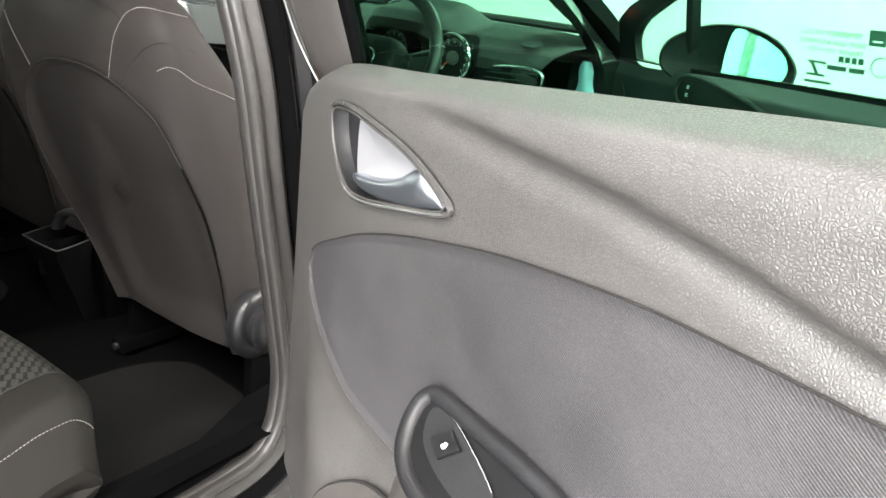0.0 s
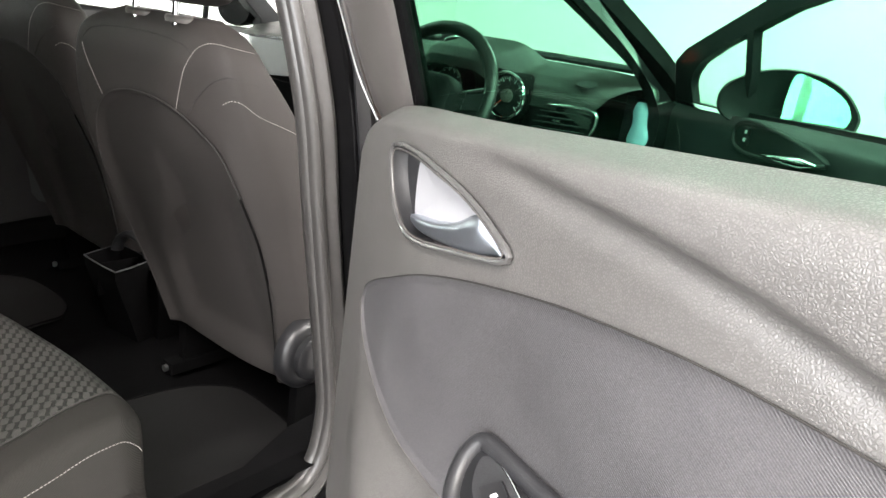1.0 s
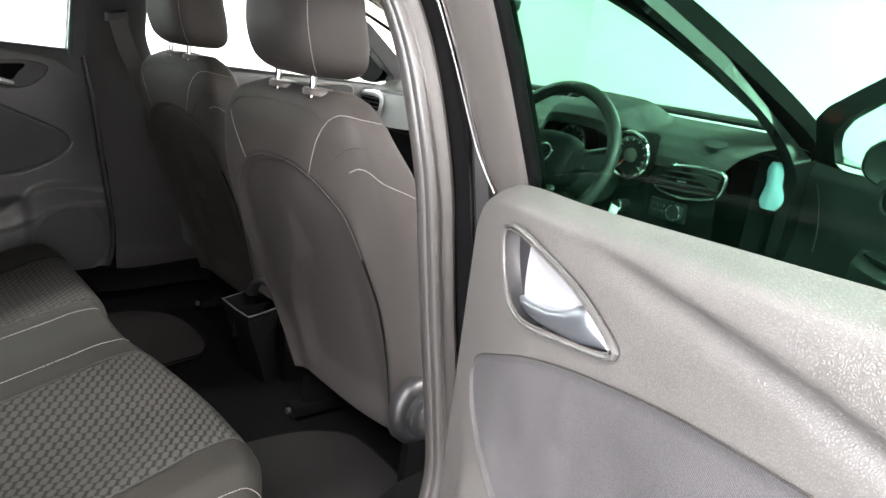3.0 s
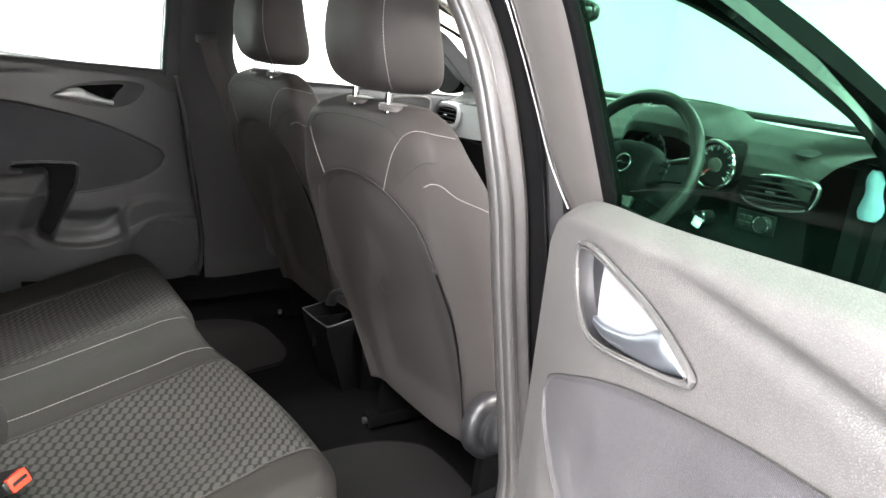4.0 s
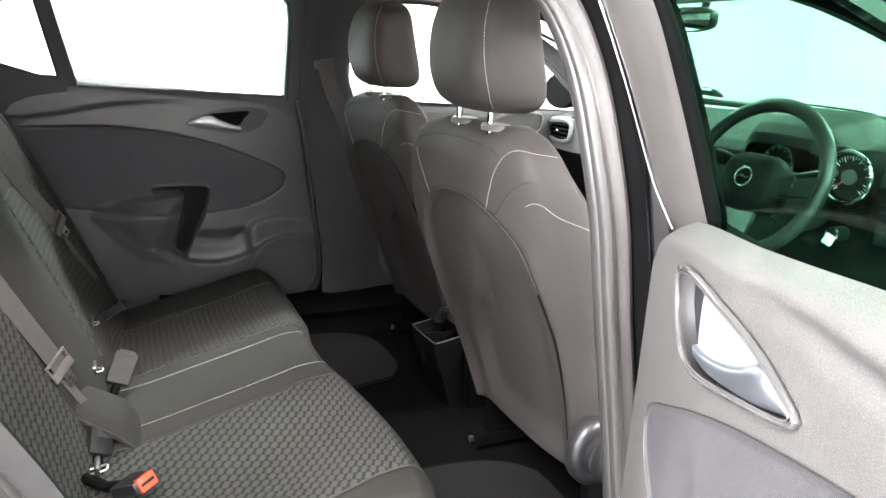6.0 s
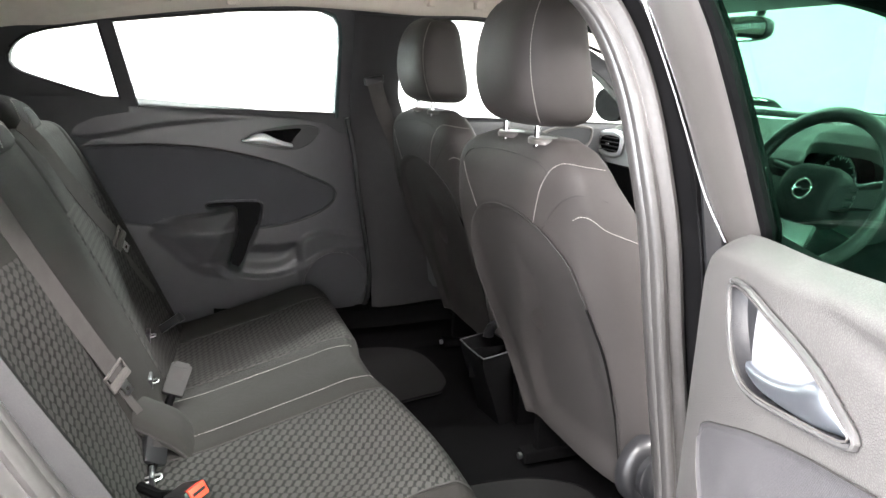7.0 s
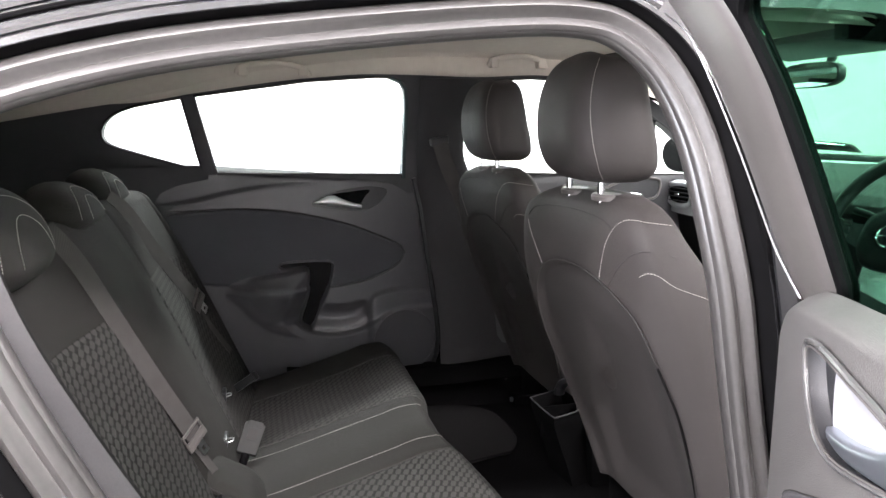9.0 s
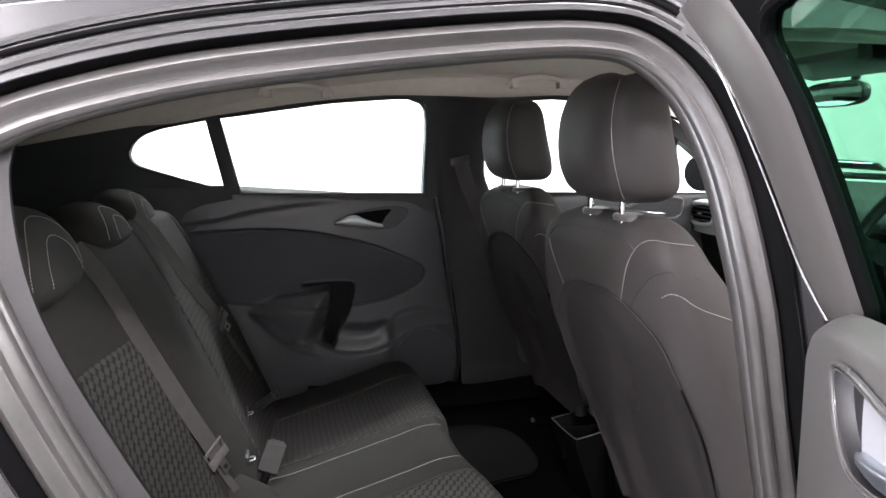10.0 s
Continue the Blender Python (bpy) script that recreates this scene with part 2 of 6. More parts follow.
def table(pts, x):
    """Smooth monotone interpolation through (x, value) rows."""
    if x <= pts[0][0]:
        return pts[0][1]
    if x >= pts[-1][0]:
        return pts[-1][1]
    n = len(pts)
    i = next(j for j in range(n - 1) if x <= pts[j + 1][0])

    def slope(j):
        if j <= 0 or j >= n - 1:
            j = min(max(j, 0), n - 2)
            return (pts[j + 1][1] - pts[j][1]) / (pts[j + 1][0] - pts[j][0])
        a = (pts[j][1] - pts[j - 1][1]) / (pts[j][0] - pts[j - 1][0])
        b = (pts[j + 1][1] - pts[j][1]) / (pts[j + 1][0] - pts[j][0])
        return 0.0 if a * b <= 0 else 2 * a * b / (a + b)
    (xa, va), (xb, vb) = pts[i], pts[i + 1]
    h = xb - xa
    t = (x - xa) / h
    return (2 * t ** 3 - 3 * t * t + 1) * va + (t ** 3 - 2 * t * t + t) * h * slope(i) + (3 * t * t - 2 * t ** 3) * vb + (t ** 3 - t * t) * h * slope(i + 1)


def spline(pts, n=8, closed=False):
    """Catmull-Rom through the points."""
    p = [Vector(q) for q in pts]
    out, m = [], len(p)
    for i in range(m if closed else m - 1):
        a, b, c, d = (p[(i + j) % m] if closed else p[min(m - 1, max(0, i + j))] for j in (-1, 0, 1, 2))
        for s in range(n):
            t = s / n
            out.append(0.5 * (2 * b + (c - a) * t + (2 * a - 5 * b + 4 * c - d) * t * t + (3 * b - a - 3 * c + d) * t ** 3))
    if not closed:
        out.append(p[-1])
    return out


def loft(rings, cap=True, ring_closed=True, wrap=False, bm=None):
    bm = bm or bmesh.new()
    vs = [[bm.verts.new(p) for p in r] for r in rings]
    n = len(vs[0])
    last = len(vs) if wrap else len(vs) - 1
    for i in range(last):
        a, b = vs[i], vs[(i + 1) % len(vs)]
        for j in range(n if ring_closed else n - 1):
            k = (j + 1) % n
            try:
                bm.faces.new((a[j], a[k], b[k], b[j]))
            except ValueError:
                pass
    if cap and ring_closed and not wrap:
        bm.faces.new(vs[0][::-1])
        bm.faces.new(vs[-1])
    return bm


def sweep(path, prof, up=(0, 0, 1), closed=False, side=None, cap=True, bm=None):
    """A profile of (across, out) pairs along a path. side: a fixed 'out' direction, or a function of the point."""
    path = [Vector(p) for p in path]
    rings, m = [], len(path)
    for i, p in enumerate(path):
        a, b = (path[(i - 1) % m], path[(i + 1) % m]) if closed else (path[max(0, i - 1)], path[min(m - 1, i + 1)])
        t = (b - a).normalized()
        o = Vector(side(p) if callable(side) else (side or up))
        o = (o - t * o.dot(t)).normalized()
        c = t.cross(o)
        rings.append([p + c * x + o * y for x, y in prof])
    return loft(rings, cap=cap and not closed, wrap=closed, bm=bm)


def tube(path, r, n=10, closed=False, bm=None):
    prof = [(r * math.cos(2 * math.pi * i / n), r * math.sin(2 * math.pi * i / n)) for i in range(n)]
    p = [Vector(q) for q in path]
    d = p[-1] - p[0] if not closed else Vector((0, 0, 1))
    up = (0.31, 0.52, 0.80)
    return sweep(p, prof, up=up, closed=closed, bm=bm)


def block(x0, x1, y0, y1, z0, z1, bev=0.004, seg=2, bm=None):
    bm2 = bmesh.new()
    bmesh.ops.create_cube(bm2, size=1)
    for v in bm2.verts:
        v.co = ((x0 + x1) / 2 + v.co.x * (x1 - x0), (y0 + y1) / 2 + v.co.y * (y1 - y0), (z0 + z1) / 2 + v.co.z * (z1 - z0))
    if bev:
        bmesh.ops.bevel(bm2, geom=bm2.edges[:], offset=bev, segments=seg, profile=0.6, affect="EDGES")
    return bm2


def moved(bm, m):
    for v in bm.verts:
        v.co = m @ v.co
    return bm


def plate(outline, holes, fn, thick, n_dir):
    """A sheet with openings: 2D loops mapped by fn, thickened along n_dir."""
    bm = bmesh.new()
    edges = []
    for loop in (outline, *holes):
        vs = [bm.verts.new((a, b, 0)) for a, b in loop]
        edges += [bm.edges.new((vs[i], vs[(i + 1) % len(vs)])) for i in range(len(vs))]
    bmesh.ops.triangle_fill(bm, use_beauty=True, use_dissolve=False, edges=edges)
    for v in bm.verts:
        v.co = Vector(fn(v.co.x, v.co.y))
    ext = bmesh.ops.extrude_face_region(bm, geom=bm.faces[:])
    d = Vector(n_dir) * thick
    for v in ext["geom"]:
        if isinstance(v, bmesh.types.BMVert):
            v.co += d
    return bm


def grid(fn, nu, nv, bm=None):
    bm = bm or bmesh.new()
    vs = [[bm.verts.new(fn(i / (nu - 1), j / (nv - 1))) for j in range(nv)] for i in range(nu)]
    for i in range(nu - 1):
        for j in range(nv - 1):
            bm.faces.new((vs[i][j], vs[i + 1][j], vs[i + 1][j + 1], vs[i][j + 1]))
    return bm


def oval(cx, cy, rx, ry, n=32, p=2.0):
    out = []
    for i in range(n):
        a = 2 * math.pi * i / n
        c, s = math.cos(a), math.sin(a)
        out.append((cx + rx * math.copysign(abs(c) ** (2 / p), c), cy + ry * math.copysign(abs(s) ** (2 / p), s)))
    return out


def stitch(path, parent, r=0.00065, dash=0.0036, gap=0.0018, material=None):
    """A row of single thread stitches along a path."""
    p = [Vector(q) for q in path]
    bm = bmesh.new()
    dist, i, pos = 0.0, 0, p[0].copy()
    seg = [(p[k + 1] - p[k]).length for k in range(len(p) - 1)]
    total = sum(seg)

    def at(d):
        for k, s in enumerate(seg):
            if d <= s:
                return p[k].lerp(p[k + 1], d / s if s else 0)
            d -= s
        return p[-1]
    d = 0.0
    while d + dash < total:
        a, b = at(d), at(d + dash)
        tube([a, b], r, 5, bm=bm)
        d += dash + gap
    return part("stitching", bm, material or THREAD, parent, "light grey contrast stitching")


# ---- hall round the car ----
def hall():
    z0, z1 = -0.10, 3.4
    xa, xb, ya, yb = -4.2, 4.6, -5.5, 6.5
    fl = part("floor", block(xa - .1, xb + .1, ya - .1, yb + .1, z0 - .1, z0, 0), FLOORP)
    tagged(fl, "smooth grey hall floor under the car", "floor", kind="structure")
    ce = part("ceiling", block(xa - .1, xb + .1, ya - .1, yb + .1, z1, z1 + .1, 0), WALLP)
    tagged(ce, "plain white hall ceiling", "ceiling", kind="structure")
    wx0, wx1, wz0, wz1 = -3.4, 4.2, 0.5, 3.0
    so = part("wall_south", plate([(xa, z0), (xb, z0), (xb, z1), (xa, z1)], [[(wx0, wz0), (wx1, wz0), (wx1, wz1), (wx0, wz1)]], lambda a, b: (a, ya, b), 0.15, (0, -1, 0)), GREYW, smooth=False)
    tagged(so, "grey hall wall round a wide shop window", "wall", kind="structure")
    wd = thing("window_1", ((wx0 + wx1) / 2, ya, wz0), "wide shop window with white mullions", "window", kind="structure")
    for i in range(12):
        x = wx0 + (wx1 - wx0) * i / 11
        part("mullion", block(x - 0.05, x + 0.05, ya + 0.07, ya + 0.13, wz0, wz1, 0.004), WALLP, wd)
    for z in (wz0, wz1):
        part("window_frame", block(wx0, wx1, ya + 0.07, ya + 0.13, z - 0.04, z + 0.04, 0.004), WALLP, wd)
    for nm, b in (("wall_west", (xa - .1, xa, ya, yb)), ("wall_east", (xb, xb + .1, ya, yb)), ("wall_north", (xa, xb, yb, yb + .1))):
        dark = nm == "wall_east"
        w = part(nm, block(*b, z0, z1, 0), GREYW if dark else WALLP)
        tagged(w, "mid grey painted hall wall" if dark else "bright white painted hall wall", "wall", kind="structure")


hall()

# ---- car shell ----
def sx(z):
    """Half-width of the car's side at a height."""
    d = z - 0.95
    return 0.76 - 0.42 * (0.0 if d < -0.10 else d if d > 0.10 else (d + 0.10) ** 2 / 0.40)


OPEN = [(-0.62, 0.47), (-0.70, 0.56), (-0.795, 0.76), (-0.86, 0.92), (-0.905, 1.04), (-0.90, 1.11), (-0.84, 1.157), (-0.68, 1.202), (-0.48, 1.232), (-0.26, 1.255), (-0.14, 1.259),
        (-0.07, 1.243), (-0.014, 1.19), (0.018, 1.10), (0.032, 0.965), (0.063, 0.78), (0.094, 0.62), (0.117, 0.50), (0.134, 0.38), (0.110, 0.275), (0.03, 0.235), (-0.2, 0.235),
        (-0.36, 0.265), (-0.50, 0.355)]
OPEN = [(p.x, p.y) for p in spline([(a, b, 0) for a, b in OPEN], 8, True)]


def grown(loop, d):
    """The loop pushed outwards by d."""
    c, m, out = None, len(loop), []
    for i in range(m):
        a, b = Vector(loop[i - 1]), Vector(loop[(i + 1) % m])
        t = (b - a).normalized()
        out.append((loop[i][0] + t.y * d * -1, loop[i][1] + t.x * d))
    area = sum(loop[i - 1][0] * loop[i][1] - loop[i][0] * loop[i - 1][1] for i in range(m))
    if area > 0:
        out = [(2 * loop[i][0] - out[i][0], 2 * loop[i][1] - out[i][1]) for i in range(m)]
    return out


shell = thing("car_shell", (0, 0, 0), "black five-door car body with grey trimmed cabin", "car")

FRONT_OPEN = [(0.30, 0.27), (0.95, 0.27), (1.12, 0.40), (1.17, 0.80), (1.15, 0.92), (0.95, 1.06), (0.62, 1.20), (0.40, 1.265), (0.15, 1.275), (0.085, 1.245), (0.092, 1.0), (0.155, 0.6), (0.215, 0.35)]
FRONT_OPEN = [(p.x, p.y) for p in spline([(a, b, 0) for a, b in FRONT_OPEN], 4, True)]
SIDE = [(-2.2, 0.15), (1.5, 0.15), (1.55, 0.88), (1.25, 0.93), (0.85, 1.15), (0.55, 1.265), (0.2, 1.325), (-0.3, 1.325), (-0.8, 1.28), (-1.3, 1.20), (-1.9, 1.0), (-2.2, 0.85)]

# right side of the body with the two door openings
part("body_side", plate(SIDE, [grown(OPEN, 0.030), grown(FRONT_OPEN, 0.0)], lambda a, b: (sx(b) + 0.035, a, b), 0.03, (-1, 0, 0)), PAINT, shell, "glossy black painted body side")
# recessed flange between the skin and the rubber
ring_o, ring_i = grown(OPEN, 0.031), grown(OPEN, 0.008)
part("door_flange", loft([[(sx(b) + 0.036, a, b) for a, b in ring_o], [(sx(b) + 0.012, a, b) for a, b in grown(OPEN, 0.024)], [(sx(b) - 0.02, a, b) for a, b in ring_i], [(sx(b) - 0.06, a, b) for a, b in grown(OPEN, 0.005)]], cap=False),
     SOOT, shell, "black rubber faced door flange")


def seal_prof():
    """Two soft ribs with a groove between them, about 45 mm across."""
    top = [(-0.024, -0.006), (-0.0235, 0.002), (-0.020, 0.008), (-0.014, 0.0105), (-0.008, 0.008), (-0.0045, 0.004), (-0.001, 0.005), (0.004, 0.011), (0.010, 0.0145), (0.017, 0.012), (0.0215, 0.005), (0.0225, -0.006)]
    return top + [(0.01, -0.010), (-0.01, -0.010)]


path = [(sx(b), a, b) for a, b in OPEN]
part("door_seal", sweep(path, [(-x, y) for x, y in seal_prof()], closed=True, side=(1, 0, 0)), RUBBER, shell, "grey rubber door seal")
lip = [(sx(b) - 0.016, a, b) for a, b in grown(OPEN, -0.022)]
part("seal_lip", sweep(lip, [(0.006 * math.cos(i * math.pi / 4), 0.012 * math.sin(i * math.pi / 4)) for i in range(8)], closed=True, side=(1, 0, 0)), RUBBER, shell)

# roof skin and the gutter channel above the door
roof_prof = [(-1.9, 1.02), (-1.3, 1.23), (-0.8, 1.32), (-0.3, 1.365), (0.2, 1.37), (0.5, 1.33), (0.70, 1.27)]


def roof(s, t):
    y = -1.9 + 2.58 * s
    z = table(roof_prof, y)
    x = (t * 2 - 1)
    half = 0.62
    return (x * half, y, z + 0.055 * (1 - abs(x) ** 2.4))


bm = grid(roof, 30, 40)
part("roof_skin", bm, PAINT, shell, "glossy black roof")
for s in (1, -1):
    pth = [(s * (0.628 + 0.012), y, table(roof_prof, y) - 0.008) for y in [-1.9 + 0.08 * i for i in range(31)]]
    part("roof_rail", sweep(pth, [(0.0, -0.02), (0.022, -0.012), (0.026, 0.004), (0.012, 0.014), (-0.012, 0.012), (-0.02, -0.01)], side=(s, 0, 0)), PAINT, shell)

for grow, rad, out, mt, nm in ((0.046, 0.0065, 0.035, PAINT, "gutter_rib"), (0.060, 0.0035, 0.037, SOOT, "gutter_groove"), (0.071, 0.0055, 0.035, PAINT, "gutter_rib")):
    run = [(a, b) for a, b in grown(OPEN, grow) if b > 1.06 and a < -0.02]
    run = sorted(run)
    part(nm, tube([(sx(b) + out, a, b) for a, b in run], rad, 8), mt, shell)
# tailgate, nose and front wings close the body
part("tailgate", loft([[(x, y + 0.05 * (1 - (x / 0.8) ** 2) * -1, z) for x in [-0.78 + 0.12 * i for i in range(14)]] for y, z in ((-1.88, 1.03), (-2.10, 0.90), (-2.20, 0.84), (-2.24, 0.60), (-2.24, 0.40), (-2.16, 0.16))], cap=False, ring_closed=False), PAINT, shell, "black painted tailgate")
part("nose", loft([[(x, y - 0.10 * (x / 0.8) ** 2, z) for x in [-0.78 + 0.12 * i for i in range(14)]] for y, z in ((2.08, 0.79), (2.20, 0.72), (2.27, 0.60), (2.27, 0.40), (2.20, 0.16))], cap=False, ring_closed=False), PAINT, shell, "black painted nose")
for s in (1, -1):
    part("front_wing", loft([[(s * 0.79, y, z1), (s * 0.81, y, (z0 + z1) / 2), (s * 0.79, y, z0)] for y, z0, z1 in ((1.36, 0.15, 0.93), (1.6, 0.15, 0.92), (1.9, 0.16, 0.86), (2.10, 0.16, 0.79))], cap=False, ring_closed=False), PAINT, shell, "black painted wing")

# headliner
liner_prof = [(-1.5, 1.13), (-0.9, 1.235), (-0.5, 1.285), (0.0, 1.315), (0.45, 1.31), (0.7, 1.27)]


def liner(s, t):
    y = -1.5 + 2.2 * s
    x = t * 2 - 1
    z = table(liner_prof, y)
    half = 0.615
    e = abs(x)
    return (x * half, y, z + 0.035 * (1 - e ** 2) - 0.05 * sm(e, 0.86, 1.0))


ce = part("ceiling", grid(liner, 50, 50), LINER)
tagged(ce, "beige cloth headliner of the cabin", "ceiling", kind="structure")

# left side of the cabin: upper trim with the windows cut out
WIN_L = [(-0.675, 0.975), (-0.72, 1.200), (-0.40, 1.243), (-0.20, 1.256), (-0.165, 1.2555), (-0.140, 1.250), (-0.122, 1.240), (-0.111, 1.222), (-0.106, 1.19), (-0.104, 1.10), (-0.102, 0.958)]
QUAR_L = [(-0.718, 0.985), (-0.84, 1.022), (-0.93, 1.053), (-0.958, 1.064), (-0.972, 1.075), (-0.979, 1.090), (-0.977, 1.106), (-0.968, 1.124), (-0.952, 1.142), (-0.928, 1.157), (-0.88, 1.173), (-0.755, 1.195)]
FWIN_L = [(0.118, 0.955), (0.098, 1.00), (0.086, 1.06), (0.082, 1.12), (0.085, 1.17), (0.094, 1.205), (0.110, 1.228), (0.135, 1.242), (0.18, 1.250), (0.30, 1.256), (0.48, 1.245), (0.62, 1.21), (0.84, 1.09), (1.02, 0.965), (1.03, 0.925)]


def lw(a, b):
    return (-sx(b) + 0.045, a, b)


left_shape = [(-1.6, 0.92), (-0.5, 0.90), (1.25, 0.88), (1.15, 0.95), (0.85, 1.14), (0.62, 1.245), (0.3, 1.30), (-0.2, 1.30), (-0.8, 1.24), (-1.2, 1.19), (-1.6, 1.10)]
part("side_trim", plate(left_shape, [WIN_L, QUAR_L, FWIN_L], lw, 0.05, (-1, 0, 0)), TRIM, shell, "dark grey pillar and window surround trim")
for nm, loop in (("rear_door_window", WIN_L), ("quarter_window", QUAR_L), ("front_door_window", FWIN_L)):
    part(nm, plate(loop, [], lambda a, b: (-sx(b) + 0.012, a, b), 0.003, (-1, 0, 0)), CLEAR, shell, "clear side window glass")
    ring = [lw(a, b) for a, b in loop]
    part("window_seal", tube([(x + 0.002, y, z) for x, y, z in ring], 0.004, 8, closed=True), BLACKPL, shell)
def liner_edge(s, t):
    y = -1.05 + 1.70 * s
    z0 = table([(-1.05, 1.175), (-0.88, 1.182), (-0.72, 1.208), (-0.40, 1.251), (-0.20, 1.264), (-0.05, 1.262), (0.1, 1.258), (0.3, 1.265), (0.48, 1.254), (0.65, 1.212)], y)
    z = z0 + (1.325 - z0) * t
    return (-sx(z) + 0.050 + 0.012 * math.sin(math.pi * t) ** 0.5, y, z)


part("liner_edge", grid(liner_edge, 60, 10), LINER, shell, "beige headliner edge over the windows")
# left lower body skin
part("body_side", plate([(-2.2, 0.15), (1.5, 0.15), (1.55, 0.88), (-0.5, 0.93), (-2.2, 0.93)], [], lambda a, b: (-0.80, a, b), 0.03, (-1, 0, 0)), PAINT, shell)

# B-pillar trim, left
def pillar_l(s, t):
    z = 0.27 + s * 0.98
    y0 = table([(0.27, 0.0), (0.34, 0.012), (0.40, 0.016), (0.57, -0.002), (0.70, -0.020), (0.93, -0.058), (1.235, -0.072)], z)
    y1 = table([(0.27, 0.33), (0.545, 0.29), (0.78, 0.22), (0.944, 0.125), (1.03, 0.09), (1.16, 0.083), (1.25, 0.11)], z)
    x = -sx(z) + 0.068 + 0.024 * math.sin(math.pi * t) ** 0.6 + 0.045 * (1 - sm(z, 0.29, 0.40)) ** 2
    return (x, y0 + (y1 - y0) * t, z)


part("pillar_trim", grid(pillar_l, 40, 14), PILLAR, shell, "dark grey pillar trim")

# right B-pillar inside trim, behind the rubber
def pillar_r(s, t):
    z = 0.25 + s * 1.03
    y0 = table([(0.25, 0.12), (0.47, 0.11), (0.72, 0.066), (0.97, 0.025), (1.10, 0.012), (1.28, -0.03)], z)
    return (sx(z) - 0.02 - 0.03 * math.sin(math.pi * t) ** 0.7, y0 + 0.075 * t, z)


part("pillar_trim", grid(pillar_r, 30, 8), DARKPL, shell)
part("pillar_skin", loft([[(sx(z) + 0.040, y0 + 0.036, z), (sx(z) + 0.042, y0 + 0.082, z), (sx(z) - 0.015, y0 + 0.082, z), (sx(z) - 0.015, y0 + 0.036, z)] for z, y0 in
     [(0.25, 0.12), (0.47, 0.11), (0.72, 0.066), (0.97, 0.025), (1.10, 0.012), (1.27, -0.02)]]), SOOT, shell)

# added matt sheet that keeps the bright wall's reflection off the glossy pillar
part("pillar_reflection_mask", plate([(0.149, 0.50), (0.126, 0.62), (0.096, 0.78), (0.066, 0.965), (0.051, 1.10), (0.035, 1.18), (0.078, 1.22), (0.090, 1.10), (0.091, 1.0), (0.119, 0.80), (0.152, 0.60), (0.176, 0.50)], [], lambda a, b: (sx(b) + 0.043, a, b), 0.004, (1, 0, 0)), MATTE, shell, "matt black sheet added to mask the pillar's reflection")

# floor pan, sill, tunnel
def floor_fn(s, t):
    x, y = -0.76 + 1.52 * s, -0.45 + 2.0 * t
    tun = math.exp(-(x / 0.13) ** 4) * 0.015
    return (x, y, 0.165 + tun + 0.13 * sm(abs(x), 0.62, 0.72))


fl = part("floor", grid(floor_fn, 70, 40), CARPET)
tagged(fl, "black carpet of the car floor", "floor", kind="structure")
part("sill_cover", sweep([(0.705, -0.42, 0.29), (0.70, -0.2, 0.255), (0.70, 0.03, 0.25), (0.695, 0.13, 0.29), (0.69, 0.3, 0.30)], [(-0.06, -0.03), (-0.05, 0.008), (0.03, 0.014), (0.06, -0.004), (0.062, -0.06), (-0.06, -0.06)], side=(0, 0, 1)), SOOT, shell, "dark plastic sill cover")
part("sill_cover", sweep([(-0.67, -0.5, 0.33), (-0.665, -0.1, 0.30), (-0.655, 0.04, 0.30), (-0.64, 0.2, 0.31), (-0.64, 0.9, 0.31)], [(-0.06, -0.06), (-0.06, 0.02), (0.03, 0.016), (0.05, -0.01), (0.055, -0.035)], side=(0, 0, 1)), SOOT, shell, "dark plastic sill cover")
# trim between the bench and the right rear opening
SIDE_RUN = spline([(-0.600, 0.42, 0), (-0.668, 0.60, 0), (-0.752, 0.77, 0), (-0.815, 0.91, 0), (-0.845, 1.00, 0), (-0.860, 1.10, 0), (-0.84, 1.15, 0)], 8)


def cside(s, t):
    p = SIDE_RUN[int(round(s * (len(SIDE_RUN) - 1)))]
    return (sx(p.y) - 0.018 - 0.014 * t, p.x - 0.048 + 0.054 * t + 0.004 * math.sin(math.pi * t), p.y)


def croll(s, t):
    p = SIDE_RUN[int(round(s * (len(SIDE_RUN) - 1)))]
    return (sx(p.y) - 0.032 - 0.085 * t, p.x + 0.006 + 0.010 * math.sin(math.pi * min(1.0, t * 1.6)) - 0.060 * t, p.y)


part("side_trim", grid(cside, len(SIDE_RUN), 8), PILLAR, shell, "grey grained trim strip beside the bench")
part("side_bolster", grid(croll, len(SIDE_RUN), 12), MATCLOTH, shell, "dark cloth roll beside the bench")
# rear wall behind the bench and rear quarter trims
part("rear_shelf", block(-0.62, 0.62, -1.45, -0.93, 0.86, 0.885, 0.006), TRIM, shell)
def quarter(s, t):
    y, z = -0.70 - 0.80 * s, 0.30 + 0.70 * t
    return (-sx(z) + 0.05 + 0.03 * sm(s, 0.0, 0.5), y, z)
part("quarter_trim", grid(quarter, 10, 10), TRIM, shell)
def tail(s, t):
    z = 0.3 + 0.95 * t
    return (-0.66 + 1.32 * s, -1.50 + 0.05 * t, z)
part("tailgate_trim", grid(tail, 8, 8), TRIM, shell)
def quarter_r(s, t):
    y, z = -0.92 - 0.60 * s, 0.30 + 0.92 * t
    return (sx(z) - 0.02, y, z)
part("quarter_trim", grid(quarter_r, 8, 10), DARKPL, shell)

# ---- rear doors ----
ZTOP = [(-0.37, 0.895), (-0.345, 0.922), (-0.28, 0.944), (-0.19, 0.957), (-0.05, 0.967), (0.15, 0.984), (0.35, 1.0), (0.62, 1.012)]
